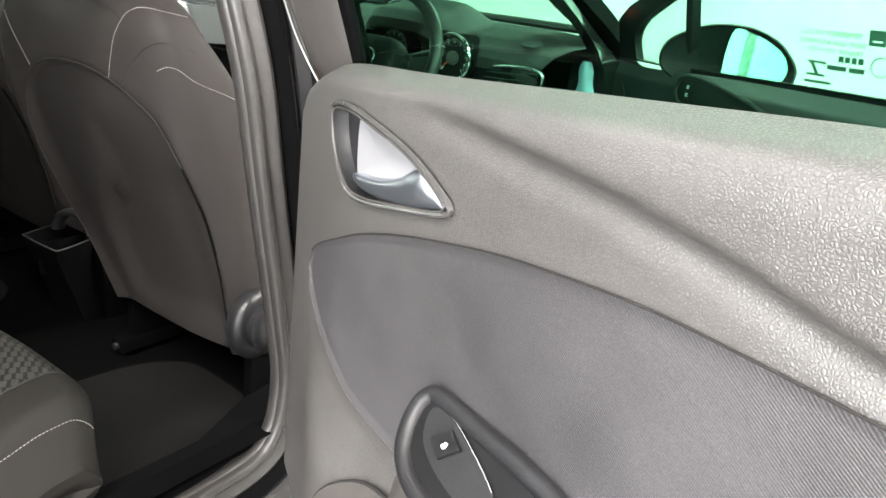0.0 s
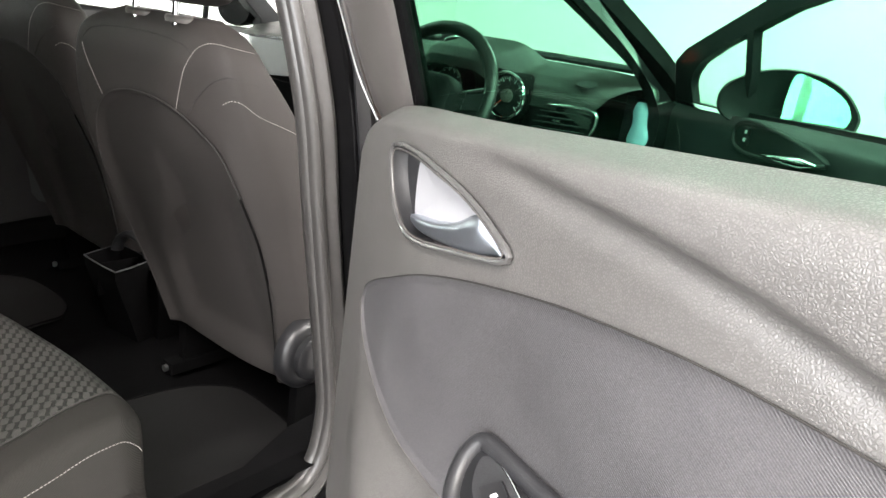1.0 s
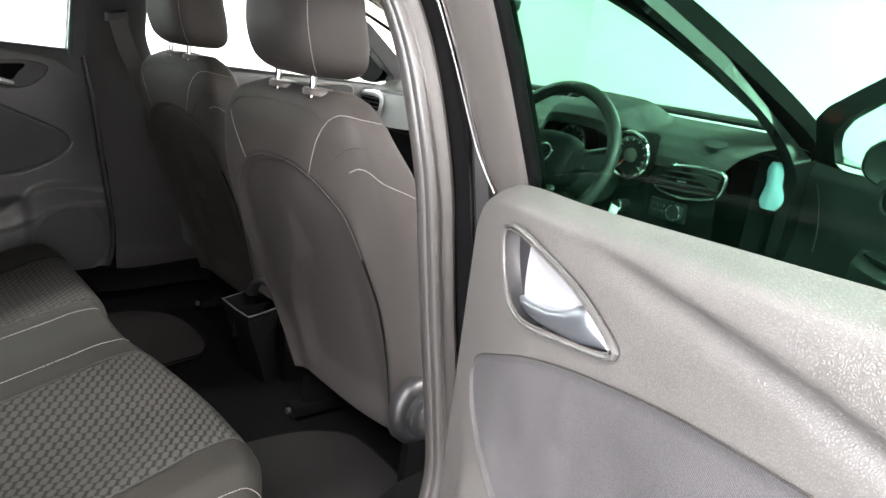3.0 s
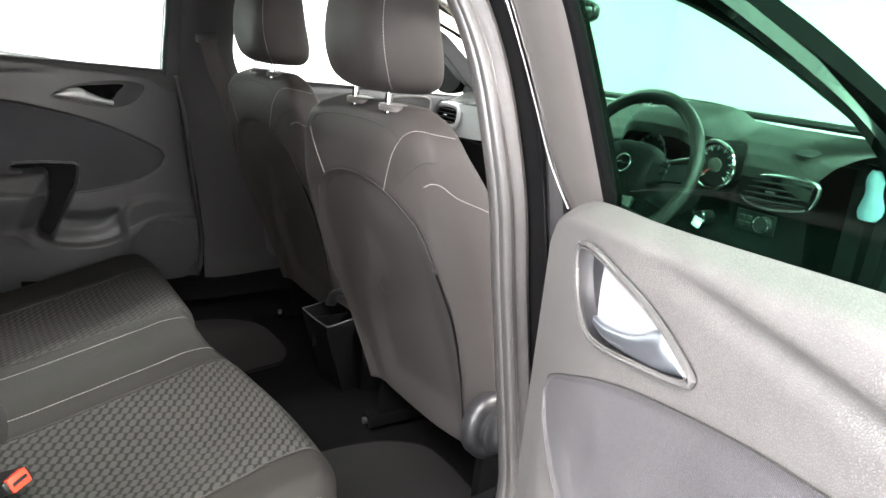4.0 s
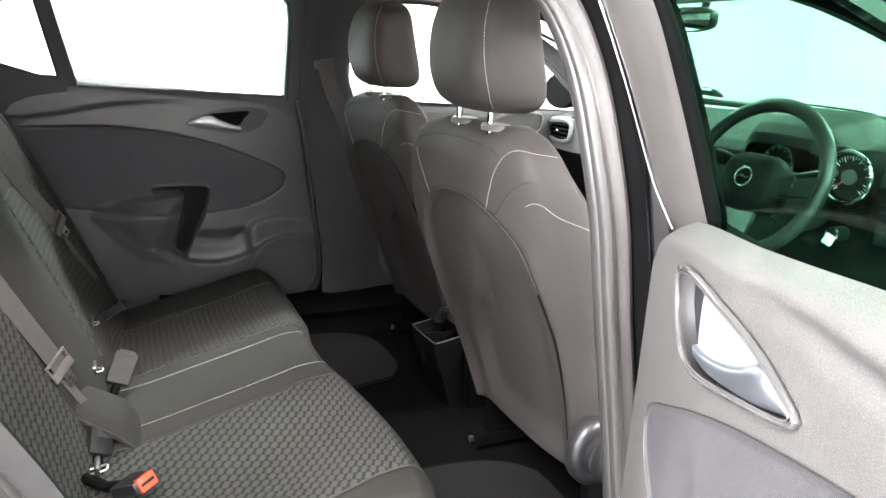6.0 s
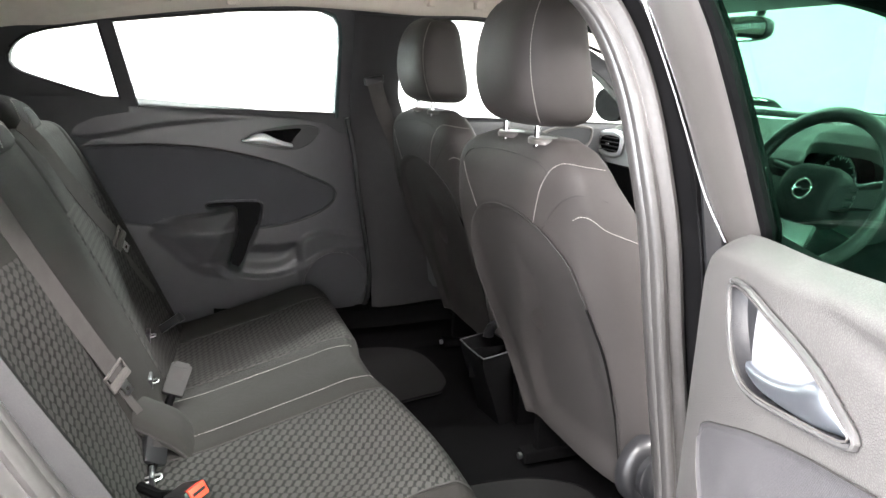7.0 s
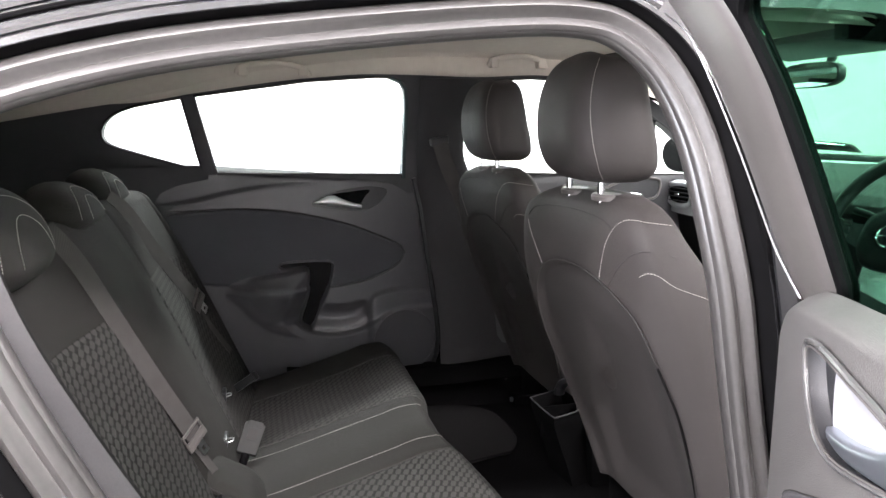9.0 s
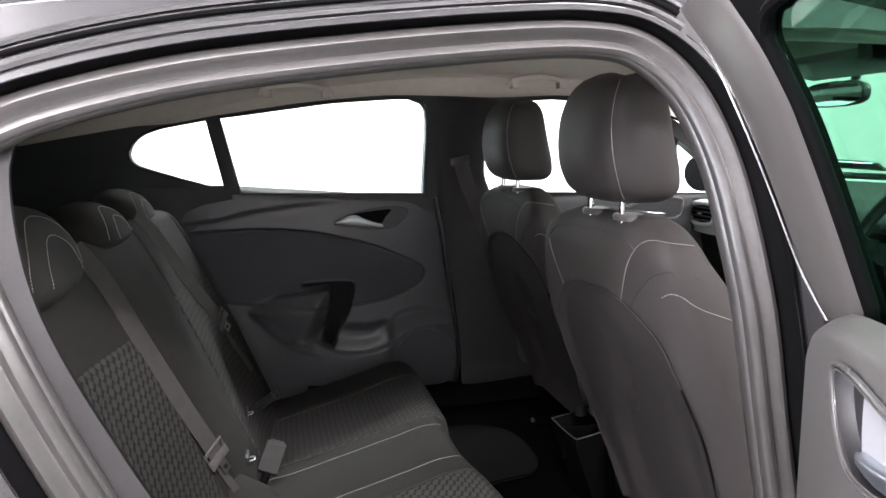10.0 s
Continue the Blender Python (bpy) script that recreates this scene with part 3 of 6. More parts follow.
ZBOT = [(-0.37, 0.26), (0.10, 0.26), (0.25, 0.30), (0.45, 0.46), (0.62, 0.66)]
INS_T = [(-0.285, 0.698), (-0.275, 0.719), (-0.25, 0.737), (-0.20, 0.761), (-0.10, 0.804), (0.0, 0.832), (0.12, 0.855), (0.25, 0.866), (0.40, 0.864), (0.60, 0.85)]
INS_B = [(-0.285, 0.700), (-0.272, 0.672), (-0.245, 0.650), (-0.20, 0.628), (-0.12, 0.606), (-0.03, 0.597), (0.10, 0.60), (0.30, 0.62), (0.60, 0.68)]
CREASE = [(-0.10, 0.954), (-0.03, 0.944), (0.08, 0.937), (0.19, 0.927), (0.27, 0.915), (0.36, 0.896), (0.60, 0.868)]


def panel_k(u, z):
    """Depth of the door's inner face towards the cabin."""
    k = -0.05 * (max(0.0, -0.10 - u) / 0.26) ** 1.4
    zt = table(ZTOP, u)
    k -= 0.028 * sm(z, zt - 0.030, zt + 0.004) ** 2
    c = table(CREASE, u)
    amp = 0.0095 * sm(u, -0.10, 0.09)
    k += amp * sm(z, c - 0.006, c + 0.006) * (1 - sm(z, zt - 0.05, zt)) - amp * 0.55 * math.exp(-((z - c + 0.010) / 0.012) ** 2)
    if u > -0.285:
        a, b = table(INS_T, u), table(INS_B, u)
        inside = sm(z, b, b + 0.024) * (1 - sm(z, a - 0.024, a)) * sm(u, -0.285, -0.262)
        k -= 0.030 * inside
    b = table(INS_B, max(u, -0.285))
    low = 1 - sm(z, b - 0.10, b - 0.005)
    k += low * 0.035 * sm(z, 0.30, 0.42) * sm(u, -0.30, -0.12)
    k -= 0.02 * (1 - sm(z, 0.26, 0.34))
    return k


BEZ = [(-0.222, 0.898), (-0.205, 0.914), (-0.14, 0.916), (-0.058, 0.902), (-0.004, 0.882), (0.020, 0.863), (-0.045, 0.846), (-0.145, 0.830), (-0.195, 0.853)]
BEZ = [(p.x, p.y) for p in spline([(a, b, 0) for a, b in BEZ], 5, True)]


def handle_dent(u, z):
    """The panel drops away behind the release handle."""
    if not (-0.225 < u < 0.025 and 0.825 < z < 0.92):
        return 0.0
    inside, near = False, 1.0
    for (a, b), (c, d) in zip(BEZ, BEZ[1:] + BEZ[:1]):
        if (b > z) != (d > z) and u < (c - a) * (z - b) / (d - b) + a:
            inside = not inside
        q = Vector((c - a, d - b))
        t = max(0.0, min(1.0, ((u - a) * q.x + (z - b) * q.y) / q.length_squared))
        near = min(near, math.hypot(u - a - t * q.x, z - b - t * q.y))
    return 0.030 * sm(near, 0.0, 0.008) if inside else 0.0


def outline_mesh(name, loop, W, parent, material, k0=0.0, lift=0.0, thick=0.006, label=""):
    """A flat shape on the door's inner face."""
    return part(name, plate(loop, [], lambda u, z: W(u, k0 + panel_k(u, z) + lift, z), thick, W(0, 1, 0) - W(0, 0, 0)), material, parent, label)


def smooth_loop(pts, n=5):
    return [(p.x, p.y) for p in spline([(a, b, 0) for a, b in pts], n, True)]


def rear_door(W, base, label):
    ndir = W(0, 1, 0) - W(0, 0, 0)
    root = thing("rear_door", base, label, "car door")

    def pf(s, t):
        u = -0.37 + 0.97 * s
        z = table(ZBOT, u) + (table(ZTOP, u) - table(ZBOT, u)) * t
        return W(u, panel_k(u, z) - handle_dent(u, z), z)
    panel = part("trim_panel", grid(pf, 230, 190), GRAIN, root, "grey grained plastic door trim", angle=180)

    def inf(s, t):
        u = -0.285 + 0.875 * s ** 1.6
        a, b = table(INS_T, u) - 0.0012, table(INS_B, u) + 0.0012
        if a < b:
            a = b = (a + b) / 2
        z = b + (a - b) * t
        d = min(z - b, a - z, (u + 0.285) * 0.8)
        ke = panel_k(u, a) if a - b < 1e-4 else (panel_k(u, b - 0.0012) * (a - z) + panel_k(u, a + 0.0012) * (z - b)) / (a - b)
        dent = (0.0020 * math.sin(31 * u + 9 * z) * math.sin(23 * z - 14 * u) + 0.0008 * math.sin(74 * u + 30 * z) * math.sin(41 * z - 20 * u)) * sm(d, 0.01, 0.06)
        return W(u, ke + 0.0010 - 0.0032 * sm(d, 0.001, 0.007) + dent, z)
    part("cloth_insert", grid(inf, 120, 60), INSERT, root, "grey woven cloth door insert", angle=180)
    seam = [W(u, panel_k(u, table(INS_T, u)) + 0.001, table(INS_T, u)) for u in [0.585 - 0.01 * i for i in range(87)]]
    part("insert_seam", tube(seam, 0.0010, 6), PIPING, root)
    lower = [W(u, panel_k(u, table(INS_B, u)) + 0.0006, table(INS_B, u)) for u in [-0.2845 + 0.004 * i for i in range(75)]]
    part("insert_edge", tube(lower, 0.0013, 6), SMOOTH, root)

    # door body behind the trim
    per = [(-0.37 + 0.97 * i / 40, 1) for i in range(41)] + [(0.60, 1 - i / 20) for i in range(1, 20)] + [(0.60 - 0.97 * i / 40, 0) for i in range(41)] + [(-0.37, i / 20) for i in range(1, 20)]
    loop = [(u, table(ZBOT, u) + (table(ZTOP, u) - table(ZBOT, u)) * t) for u, t in per]
    rings = [[W(u, panel_k(u, z) - 0.001, z) for u, z in loop], [W(u * 1.005, min(-0.055, panel_k(u, z) - 0.014), min(z, 0.94) - 0.004) for u, z in loop], [W(u * 1.02 + 0.003, min(-0.085, panel_k(u, z) - 0.030), min(z, 0.925) - 0.008) for u, z in loop], [W(u * 1.04 + 0.005, -0.14, min(z, 0.91)) for u, z in loop]]
    bm = loft(rings, cap=False)
    part("door_body", bm, PAINT, root, "black painted door shell")
    part("outer_skin", plate([(u * 1.04 + 0.005, min(z, 0.91 - 0.0001 * i)) for i, (u, z) in enumerate(loop)], [], lambda u, z: W(u, -0.14, z), 0.012, -ndir), PAINT, root)

    # inside release: bezel, bright cup and lever
    bez = BEZ
    hand = part("handle_bezel", sweep([W(u, panel_k(u, z) + 0.003, z) for u, z in bez], [(0.0032 * math.cos(i * math.pi / 4), 0.0035 * math.sin(i * math.pi / 4)) for i in range(8)], closed=True, side=ndir), GLOSSPL, root, "dark grey handle surround")
    inner = [(u * 0.95 - 0.005, 0.874 + (z - 0.874) * 0.90) for u, z in bez]
    part("bezel_line", sweep([W(u, panel_k(u, z) + 0.0052, z) for u, z in inner], [(0.0010 * math.cos(i * math.pi / 3), 0.0010 * math.sin(i * math.pi / 3)) for i in range(6)], closed=True, side=ndir), SMOOTH, hand)
    part("handle_cup", loft([[W(-0.10 + (u + 0.10) * s, panel_k(-0.10 + (u + 0.10) * s, 0.874 + (z - 0.874) * s) + h, 0.874 + (z - 0.874) * s) for u, z in bez] for h, s in ((0.002, 0.97), (-0.006, 0.95), (-0.013, 0.91), (-0.015, 0.85), (-0.016, 0.5), (-0.016, 0.05))], cap=False), DARKPL, hand)
    cup = smooth_loop([(-0.162, 0.9055), (-0.152, 0.904), (-0.085, 0.896), (-0.036, 0.889), (-0.040, 0.874), (-0.10, 0.856), (-0.150, 0.848), (-0.160, 0.852), (-0.164, 0.880)], 5)
    cu, cz = -0.115, 0.878
    part("bright_cup", loft([[W(cu + (u - cu) * s, panel_k(cu + (u - cu) * s, cz + (z - cz) * s) - 0.0075 - 0.0040 * (1 - s * s), cz + (z - cz) * s) for u, z in cup] for s in (1.0, 0.985, 0.96, 0.92, 0.85, 0.77, 0.7, 0.62, 0.55, 0.47, 0.4, 0.32, 0.25, 0.17, 0.1, 0.04, 0.004)], cap=False), CUP, hand, "bright silver handle recess", angle=180)
    part("cup_edge", loft([[W(u, panel_k(u, z) + h, z) for u, z in cup] for h in (-0.016, -0.0076)], cap=False), DARKPL, hand)
    rings = []
    for i in range(33):
        s = i / 32
        u = -0.158 + 0.162 * s
        top = table([(-0.158, 0.850), (-0.148, 0.8525), (-0.12, 0.8565), (-0.085, 0.864), (-0.060, 0.874), (-0.040, 0.886), (-0.030, 0.888), (-0.018, 0.880), (0.004, 0.862)], u)
        bot = table([(-0.158, 0.846), (-0.12, 0.841), (-0.05, 0.847), (0.004, 0.860)], u)
        front = bot + (top - bot) * table([(0, 0.85), (0.35, 0.80), (0.7, 0.62), (1, 0.6)], s)
        d = 0.013 * sm(s, -0.12, 0.12) * (1 - 0.55 * sm(s, 0.75, 1.0))
        kk = panel_k(u, (top + bot) / 2) - 0.0085
        prof = [(0.0, top), (d * 0.55, top - 0.10 * (top - front)), (d * 0.86, top - 0.45 * (top - front)), (d, front), (d * 1.02, front - 0.25 * (front - bot)), (d * 0.97, front - 0.6 * (front - bot)), (d * 0.80, bot + 0.10 * (front - bot)), (d * 0.5, bot), (-0.004, bot)]
        rings.append([W(u, kk + k, z) for k, z in prof])
    part("lever", loft(rings), LEVER, hand, "satin silver release lever", angle=50)

    # armrest pull with the window switch
    pod = []
    for i in range(49):
        u = 0.0 + 0.425 * i / 48
        p = sm(u, -0.01, 0.06) ** 0.6 * (1 - 0.75 * sm(u, 0.20, 0.425))
        dz = -0.07 * max(0, u - 0.02) - 0.012
        prof = [(-0.03, 0.700), (-0.004, 0.702), (0.004, 0.698), (0.046, 0.648), (0.053, 0.635), (0.055, 0.60), (0.048, 0.55), (0.03, 0.52), (-0.03, 0.505)]
        pod.append([W(u, panel_k(u, z) * 0.3 + (k * p if k > 0 else k), z + dz) for k, z in prof])
    arm = part("armrest", loft(pod), SMOOTH, root, "smooth grey armrest with pull")
    up = W(0, 0.75, 0.62) - W(0, 0, 0)

    # teardrop surround on the armrest, sloping towards the cabin
    def T(a, b, c=0.0):
        return W(0.105 + a, 0.022 + 0.62 * b, 0.676 - 0.06 * a - 0.75 * b) + up * c
    drop = smooth_loop([(-0.071, -0.027), (-0.076, -0.006), (-0.068, 0.020), (-0.051, 0.039), (-0.020, 0.050), (0.04, 0.050), (0.09, 0.035), (0.115, 0.0), (0.105, -0.028), (0.052, -0.033), (0.004, -0.032), (-0.047, -0.031)], 5)
    part("pull_surround", sweep([T(a * 0.96, b * 0.92, 0.003) for a, b in drop], [(0.0085 * math.cos(i * math.pi / 5), 0.007 * math.sin(i * math.pi / 5)) for i in range(10)], closed=True, side=up), DARKPL, arm)
    part("pull_well", plate([(a * 0.93, b * 0.9) for a, b in drop], [], lambda a, b: T(a, b, 0.001), 0.002, up), MATTE, arm, "dark switch well")
    spl = smooth_loop([(-0.056, -0.016), (-0.050, 0.004), (-0.034, 0.016), (-0.005, 0.024), (0.035, 0.026), (0.066, 0.016), (0.04, 0.000), (0.0, -0.014), (-0.035, -0.022)], 4)
    part("switch_plate", plate(spl, [], lambda a, b: T(a, b, 0.0035), 0.002, up), DARKPL, arm)
    part("plate_edge", tube([T(a, b, 0.006) for a, b in spl[24:34]], 0.0010, 6), SATIN, arm)
    sw = part("window_switch", plate([(-0.037, 0.004), (-0.023, -0.014), (-0.004, -0.007), (-0.018, 0.012)], [], lambda a, b: T(a, b, 0.006), 0.004, up), BLACKPL, arm, "black window switch")
    part("switch_symbol", plate([(-0.0225, 0.0015), (-0.0195, -0.0035), (-0.0165, -0.0035), (-0.0165, 0.0005), (-0.0185, 0.003)], [], lambda a, b: T(a, b, 0.0105), 0.0005, up), WHITE, sw)

    # speaker grille
    g = oval(-0.005, 0.450, 0.108, 0.108, 40)
    spk = part("speaker_grille", plate(g, [], lambda u, z: W(u, panel_k(u, z) + 0.006, z), 0.003, ndir), SMOOTH, root, "round grey speaker grille")
    part("grille_ring", tube([W(u, panel_k(u, z) + 0.006, z) for u, z in g], 0.0025, 8, closed=True), PIPING, spk)
    def F(u, z):
        return W(u, -0.060 + (z - 0.95) * 0.40, z)
    hole = smooth_loop([(-0.246, 0.915), (-0.243, 0.96), (-0.240, 1.06), (-0.244, 1.14), (-0.258, 1.19), (-0.262, 1.225), (-0.20, 1.244), (0.05, 1.235), (0.30, 1.19), (0.345, 1.17), (0.335, 1.07), (0.325, 0.955), (0.1, 0.935)], 4)
    outer = [(-0.372, 0.935), (-0.386, 1.06), (-0.395, 1.15), (-0.418, 1.205), (-0.43, 1.265), (-0.24, 1.290), (-0.05, 1.292), (0.2, 1.265), (0.45, 1.21), (0.60, 1.12), (0.60, 0.93), (0.0, 0.905)]
    fr = part("window_frame", plate(outer, [hole], F, 0.014, -ndir), SOOT, root, "black inner window frame")
    # padded front post of the frame
    part("post_trim", grid(lambda s, t: (lambda z, u: W(u, -0.060 + (z - 0.95) * 0.40 - 0.020 * (1 - sm(z, 0.895, 0.925)) + 0.0005 + 0.012 * math.sin(math.pi * t) ** 0.55, z))(0.90 + 0.38 * s, (lambda a, b: a + (b - a) * t)(table([(0.90, -0.362), (0.945, -0.376), (1.0, -0.385), (1.06, -0.387), (1.15, -0.397), (1.205, -0.422), (1.28, -0.49)], 0.90 + 0.38 * s), table([(0.90, -0.268), (1.06, -0.263), (1.14, -0.266), (1.20, -0.285), (1.28, -0.34)], 0.90 + 0.38 * s))), 24, 20), SMOOTH, fr, "padded grey frame post", angle=180)
    part("window_seal", tube([F(u, z) + ndir * 0.001 for u, z in hole], 0.007, 8, closed=True), SOOT, fr)
    back = [(u * 1.02 - 0.008, z + 0.006) for u, z in outer]
    hole_b = [(u - 0.115 * sm(0.02 - u, 0.0, 0.15) if u < 0.02 else u + 0.006, z - 0.010 if z < 1.0 else z + 0.006) for u, z in hole]
    part("outer_frame", plate(back, [hole_b], lambda u, z: F(u, z) - ndir * 0.0165, 0.03, -ndir), SOOT, root, "black outer window frame")
    edge = spline([F(u, z) - ndir * 0.006 for u, z in [(-0.392, 0.908), (-0.410, 0.94), (-0.421, 0.975), (-0.426, 1.05), (-0.431, 1.10), (-0.445, 1.17), (-0.467, 1.222), (-0.53, 1.258)]], 5)
    part("chrome_strip", tube(edge, 0.0011, 8), STEEL, root, "thin chrome edge strip")
    fl = [(u, z) for u, z in [(-0.389, 0.908), (-0.407, 0.94), (-0.417, 0.975), (-0.422, 1.05), (-0.427, 1.10), (-0.441, 1.17), (-0.46, 1.215)]]
    part("frame_flange", grid(lambda s, t: (lambda q: F(q.x + (max(0.0, q.y - 1.10) * -0.35 - 0.380 - q.x) * t, q.y) - ndir * (0.009 - 0.004 * math.sin(math.pi * t)))(spline([(a, b, 0) for a, b in fl], 4)[int(round(s * 24))]), 25, 6), BROWNSHEEN, root, "glossy door flange with its brown reflection painted in")
    part("door_window", plate(hole, [], lambda u, z: F(u, z) - ndir * 0.008, 0.003, -ndir), GREEN, root, "green tinted door window")
    return root


TIP = Vector((1.2013, -0.142, 0))
TH = radians(72)
DD, DN = Vector((math.sin(TH), -math.cos(TH), 0)), Vector((-math.cos(TH), -math.sin(TH), 0))


def w_right(u, k, z):
    return TIP + DD * u + DN * k + Vector((0, 0, z))


rear_door(w_right, (0.90, 0.0, 0.26), "open rear door with grey grained trim and tinted window")


# closed rear door on the far side, moulded in relief
def edge_gap(poly, a, b):
    """Signed distance to a polygon's edge, positive inside."""
    inside, near = False, 9.0
    for (p, q), (r, t) in zip(poly, poly[1:] + poly[:1]):
        if (q > b) != (t > b) and a < (r - p) * (b - q) / (t - q) + p:
            inside = not inside
        dx, dy = r - p, t - q
        f = max(0.0, min(1.0, ((a - p) * dx + (b - q) * dy) / (dx * dx + dy * dy)))
        near = min(near, math.hypot(a - p - f * dx, b - q - f * dy))
    return near if inside else -near


ARM_L = smooth_loop([(-0.68, 0.600), (-0.63, 0.636), (-0.565, 0.648), (-0.49, 0.655), (-0.412, 0.661), (-0.424, 0.571), (-0.456, 0.498), (-0.455, 0.462), (-0.43, 0.436), (-0.516, 0.450), (-0.577, 0.484), (-0.640, 0.552)], 3)
SLOT_L = smooth_loop([(-0.50, 0.664), (-0.455, 0.664), (-0.416, 0.658), (-0.424, 0.571), (-0.450, 0.494), (-0.430, 0.468), (-0.407, 0.466), (-0.385, 0.520), (-0.352, 0.592), (-0.336, 0.672), (-0.374, 0.684), (-0.495, 0.682)], 3)
POCKET_L = smooth_loop([(-0.395, 0.545), (-0.30, 0.540), (-0.240, 0.548), (-0.222, 0.527), (-0.235, 0.492), (-0.264, 0.468), (-0.321, 0.459), (-0.405, 0.472), (-0.415, 0.50)], 3)
LIP_L = [(-0.465, 0.498), (-0.445, 0.478), (-0.41, 0.459), (-0.365, 0.448), (-0.321, 0.446), (-0.264, 0.454), (-0.218, 0.474), (-0.16, 0.506), (-0.12, 0.516), (-0.089, 0.519), (0.0, 0.517)]
BROW_L = [(-0.236, 0.520), (-0.228, 0.534), (-0.194, 0.561), (-0.136, 0.572), (-0.06, 0.562), (0.0, 0.545)]


def left_base(y, z):
    u = -0.382 - y
    k = -0.020 * (max(0.0, -0.10 - u) / 0.26) ** 1.6
    zt = table(ZTOP, u)
    k -= 0.028 * sm(z, zt - 0.030, zt + 0.004) ** 2
    c = table(CREASE, u)
    amp = 0.0040 * sm(u, -0.10, 0.15)
    return k + amp * sm(z, c - 0.008, c + 0.009) * (1 - sm(z, zt - 0.05, zt)) - amp * 0.55 * math.exp(-((z - c + 0.010) / 0.012) ** 2)


def left_k(y, z):
    k = left_base(y, z)
    u = -0.382 - y
    if u > -0.285:
        a, b = table(INS_T, u), table(INS_B, u)
        k -= 0.012 * sm(z, b, b + 0.010) * (1 - sm(z, a - 0.010, a)) * sm(u, -0.285, -0.275)
    arm = edge_gap(ARM_L, y, z)
    k += 0.024 * sm(arm, 0.0, 0.010) * sm(y, -0.62, -0.53) * sm(z, 0.50, 0.60) + 0.026 * sm(arm, 0.0, 0.055)
    k -= 0.030 * sm(edge_gap(SLOT_L, y, z), -0.003, 0.013)
    k -= 0.016 * sm(edge_gap(POCKET_L, y, z), -0.006, 0.034)
    lip = table(LIP_L, y)
    k += 0.017 * (1 - sm(z, lip - 0.012, lip + 0.005)) * sm(y, -0.62, -0.43)
    brow = table(BROW_L, y)
    k += 0.016 * (1 - sm(z, brow - 0.006, brow + 0.016)) * sm(y, -0.238, -0.205)
    return k - 0.02 * (1 - sm(z, 0.26, 0.34))


def far_rear_door():
    root = thing("rear_door", (-0.72, -0.1, 0.26), "closed rear door with shade-darkened grey trim and cloth insert", "car door")

    def W(y, k, z):
        return Vector((-0.70 + k, y, z))

    def pf(s, t):
        y = -0.004 - 0.93 * s
        u = -0.382 - y
        z = table(ZBOT, u) + (table(ZTOP, u) - table(ZBOT, u)) * t
        return W(y, left_k(y, z), z)
    part("trim_panel", grid(pf, 230, 170), FARPL, root, "grey moulded plastic door trim darkened as in shade", angle=180)

    def inf(s, t):
        u = -0.284 + 0.83 * s ** 1.6
        a, b = table(INS_T, u) - 0.001, table(INS_B, u) + 0.001
        z = b + (a - b) * t
        d = min(z - b, a - z, (u + 0.285) * 0.8)
        return W(-0.382 - u, left_base(-0.382 - u, z) - 0.006 + 0.004 * sm(d, 0.0, 0.012), z)
    bm = grid(inf, 150, 80)
    hidden = [f for f in bm.faces if max(edge_gap(q, f.calc_center_median().y, f.calc_center_median().z) for q in (ARM_L, SLOT_L)) > -0.004]
    bmesh.ops.delete(bm, geom=hidden, context="FACES")
    part("cloth_insert", bm, FARCLOTH, root, "woven cloth door insert darkened as in shade", angle=180)
    rim = [(u, table(INS_T, u)) for u in [0.45 - 0.0122 * i for i in range(60)]] + [(u, table(INS_B, u)) for u in [-0.2845 + 0.0075 * i for i in range(34)]]
    part("insert_seam", tube([W(-0.382 - u, left_base(-0.382 - u, z) - 0.001, z) for u, z in rim], 0.0014, 6), PIPING, root)

    # release handle: shaped surround, dark triangular recess and pale lever
    loop = smooth_loop([(-0.396, 0.874), (-0.362, 0.894), (-0.310, 0.910), (-0.250, 0.919), (-0.200, 0.921), (-0.160, 0.912), (-0.158, 0.895), (-0.184, 0.866), (-0.215, 0.850), (-0.262, 0.846), (-0.330, 0.856), (-0.380, 0.865)], 4)
    bez = part("handle_bezel", plate(loop, [], lambda y, z: W(y, left_base(y, z), z), 0.0035, (1, 0, 0)), DARKPL, root, "dark handle surround")
    part("bezel_edge", tube([W(y, left_base(y, z) + 0.003, z) for y, z in loop], 0.0016, 6, closed=True), BLACKPL, bez)
    tri = smooth_loop([(-0.335, 0.899), (-0.27, 0.908), (-0.213, 0.911), (-0.228, 0.890), (-0.248, 0.868), (-0.29, 0.882)], 4)
    part("handle_recess", plate(tri, [], lambda y, z: W(y, left_base(y, z) + 0.002, z), 0.0035, (1, 0, 0)), SOOT, bez, "dark handle recess")
    rings = []
    for i in range(29):
        s = i / 28
        y = -0.392 + 0.152 * s
        top = table([(-0.392, 0.8755), (-0.375, 0.883), (-0.345, 0.896), (-0.330, 0.897), (-0.30, 0.884), (-0.27, 0.872), (-0.24, 0.864)], y)
        bot = table([(-0.392, 0.872), (-0.36, 0.868), (-0.30, 0.860), (-0.24, 0.853)], y)
        h, d, kk = (top - bot) / 2, 0.012 * sm(s, -0.1, 0.2) * (1 - 0.4 * sm(s, 0.7, 1)), left_base(y, bot) + 0.006
        rings.append([W(y, kk + d * max(-0.3, math.sin(a)), bot + h + h * math.cos(a)) for a in [2 * math.pi * j / 14 for j in range(14)]])
    part("lever", loft(rings), DECOR, bez, "pale silver release lever", angle=60)

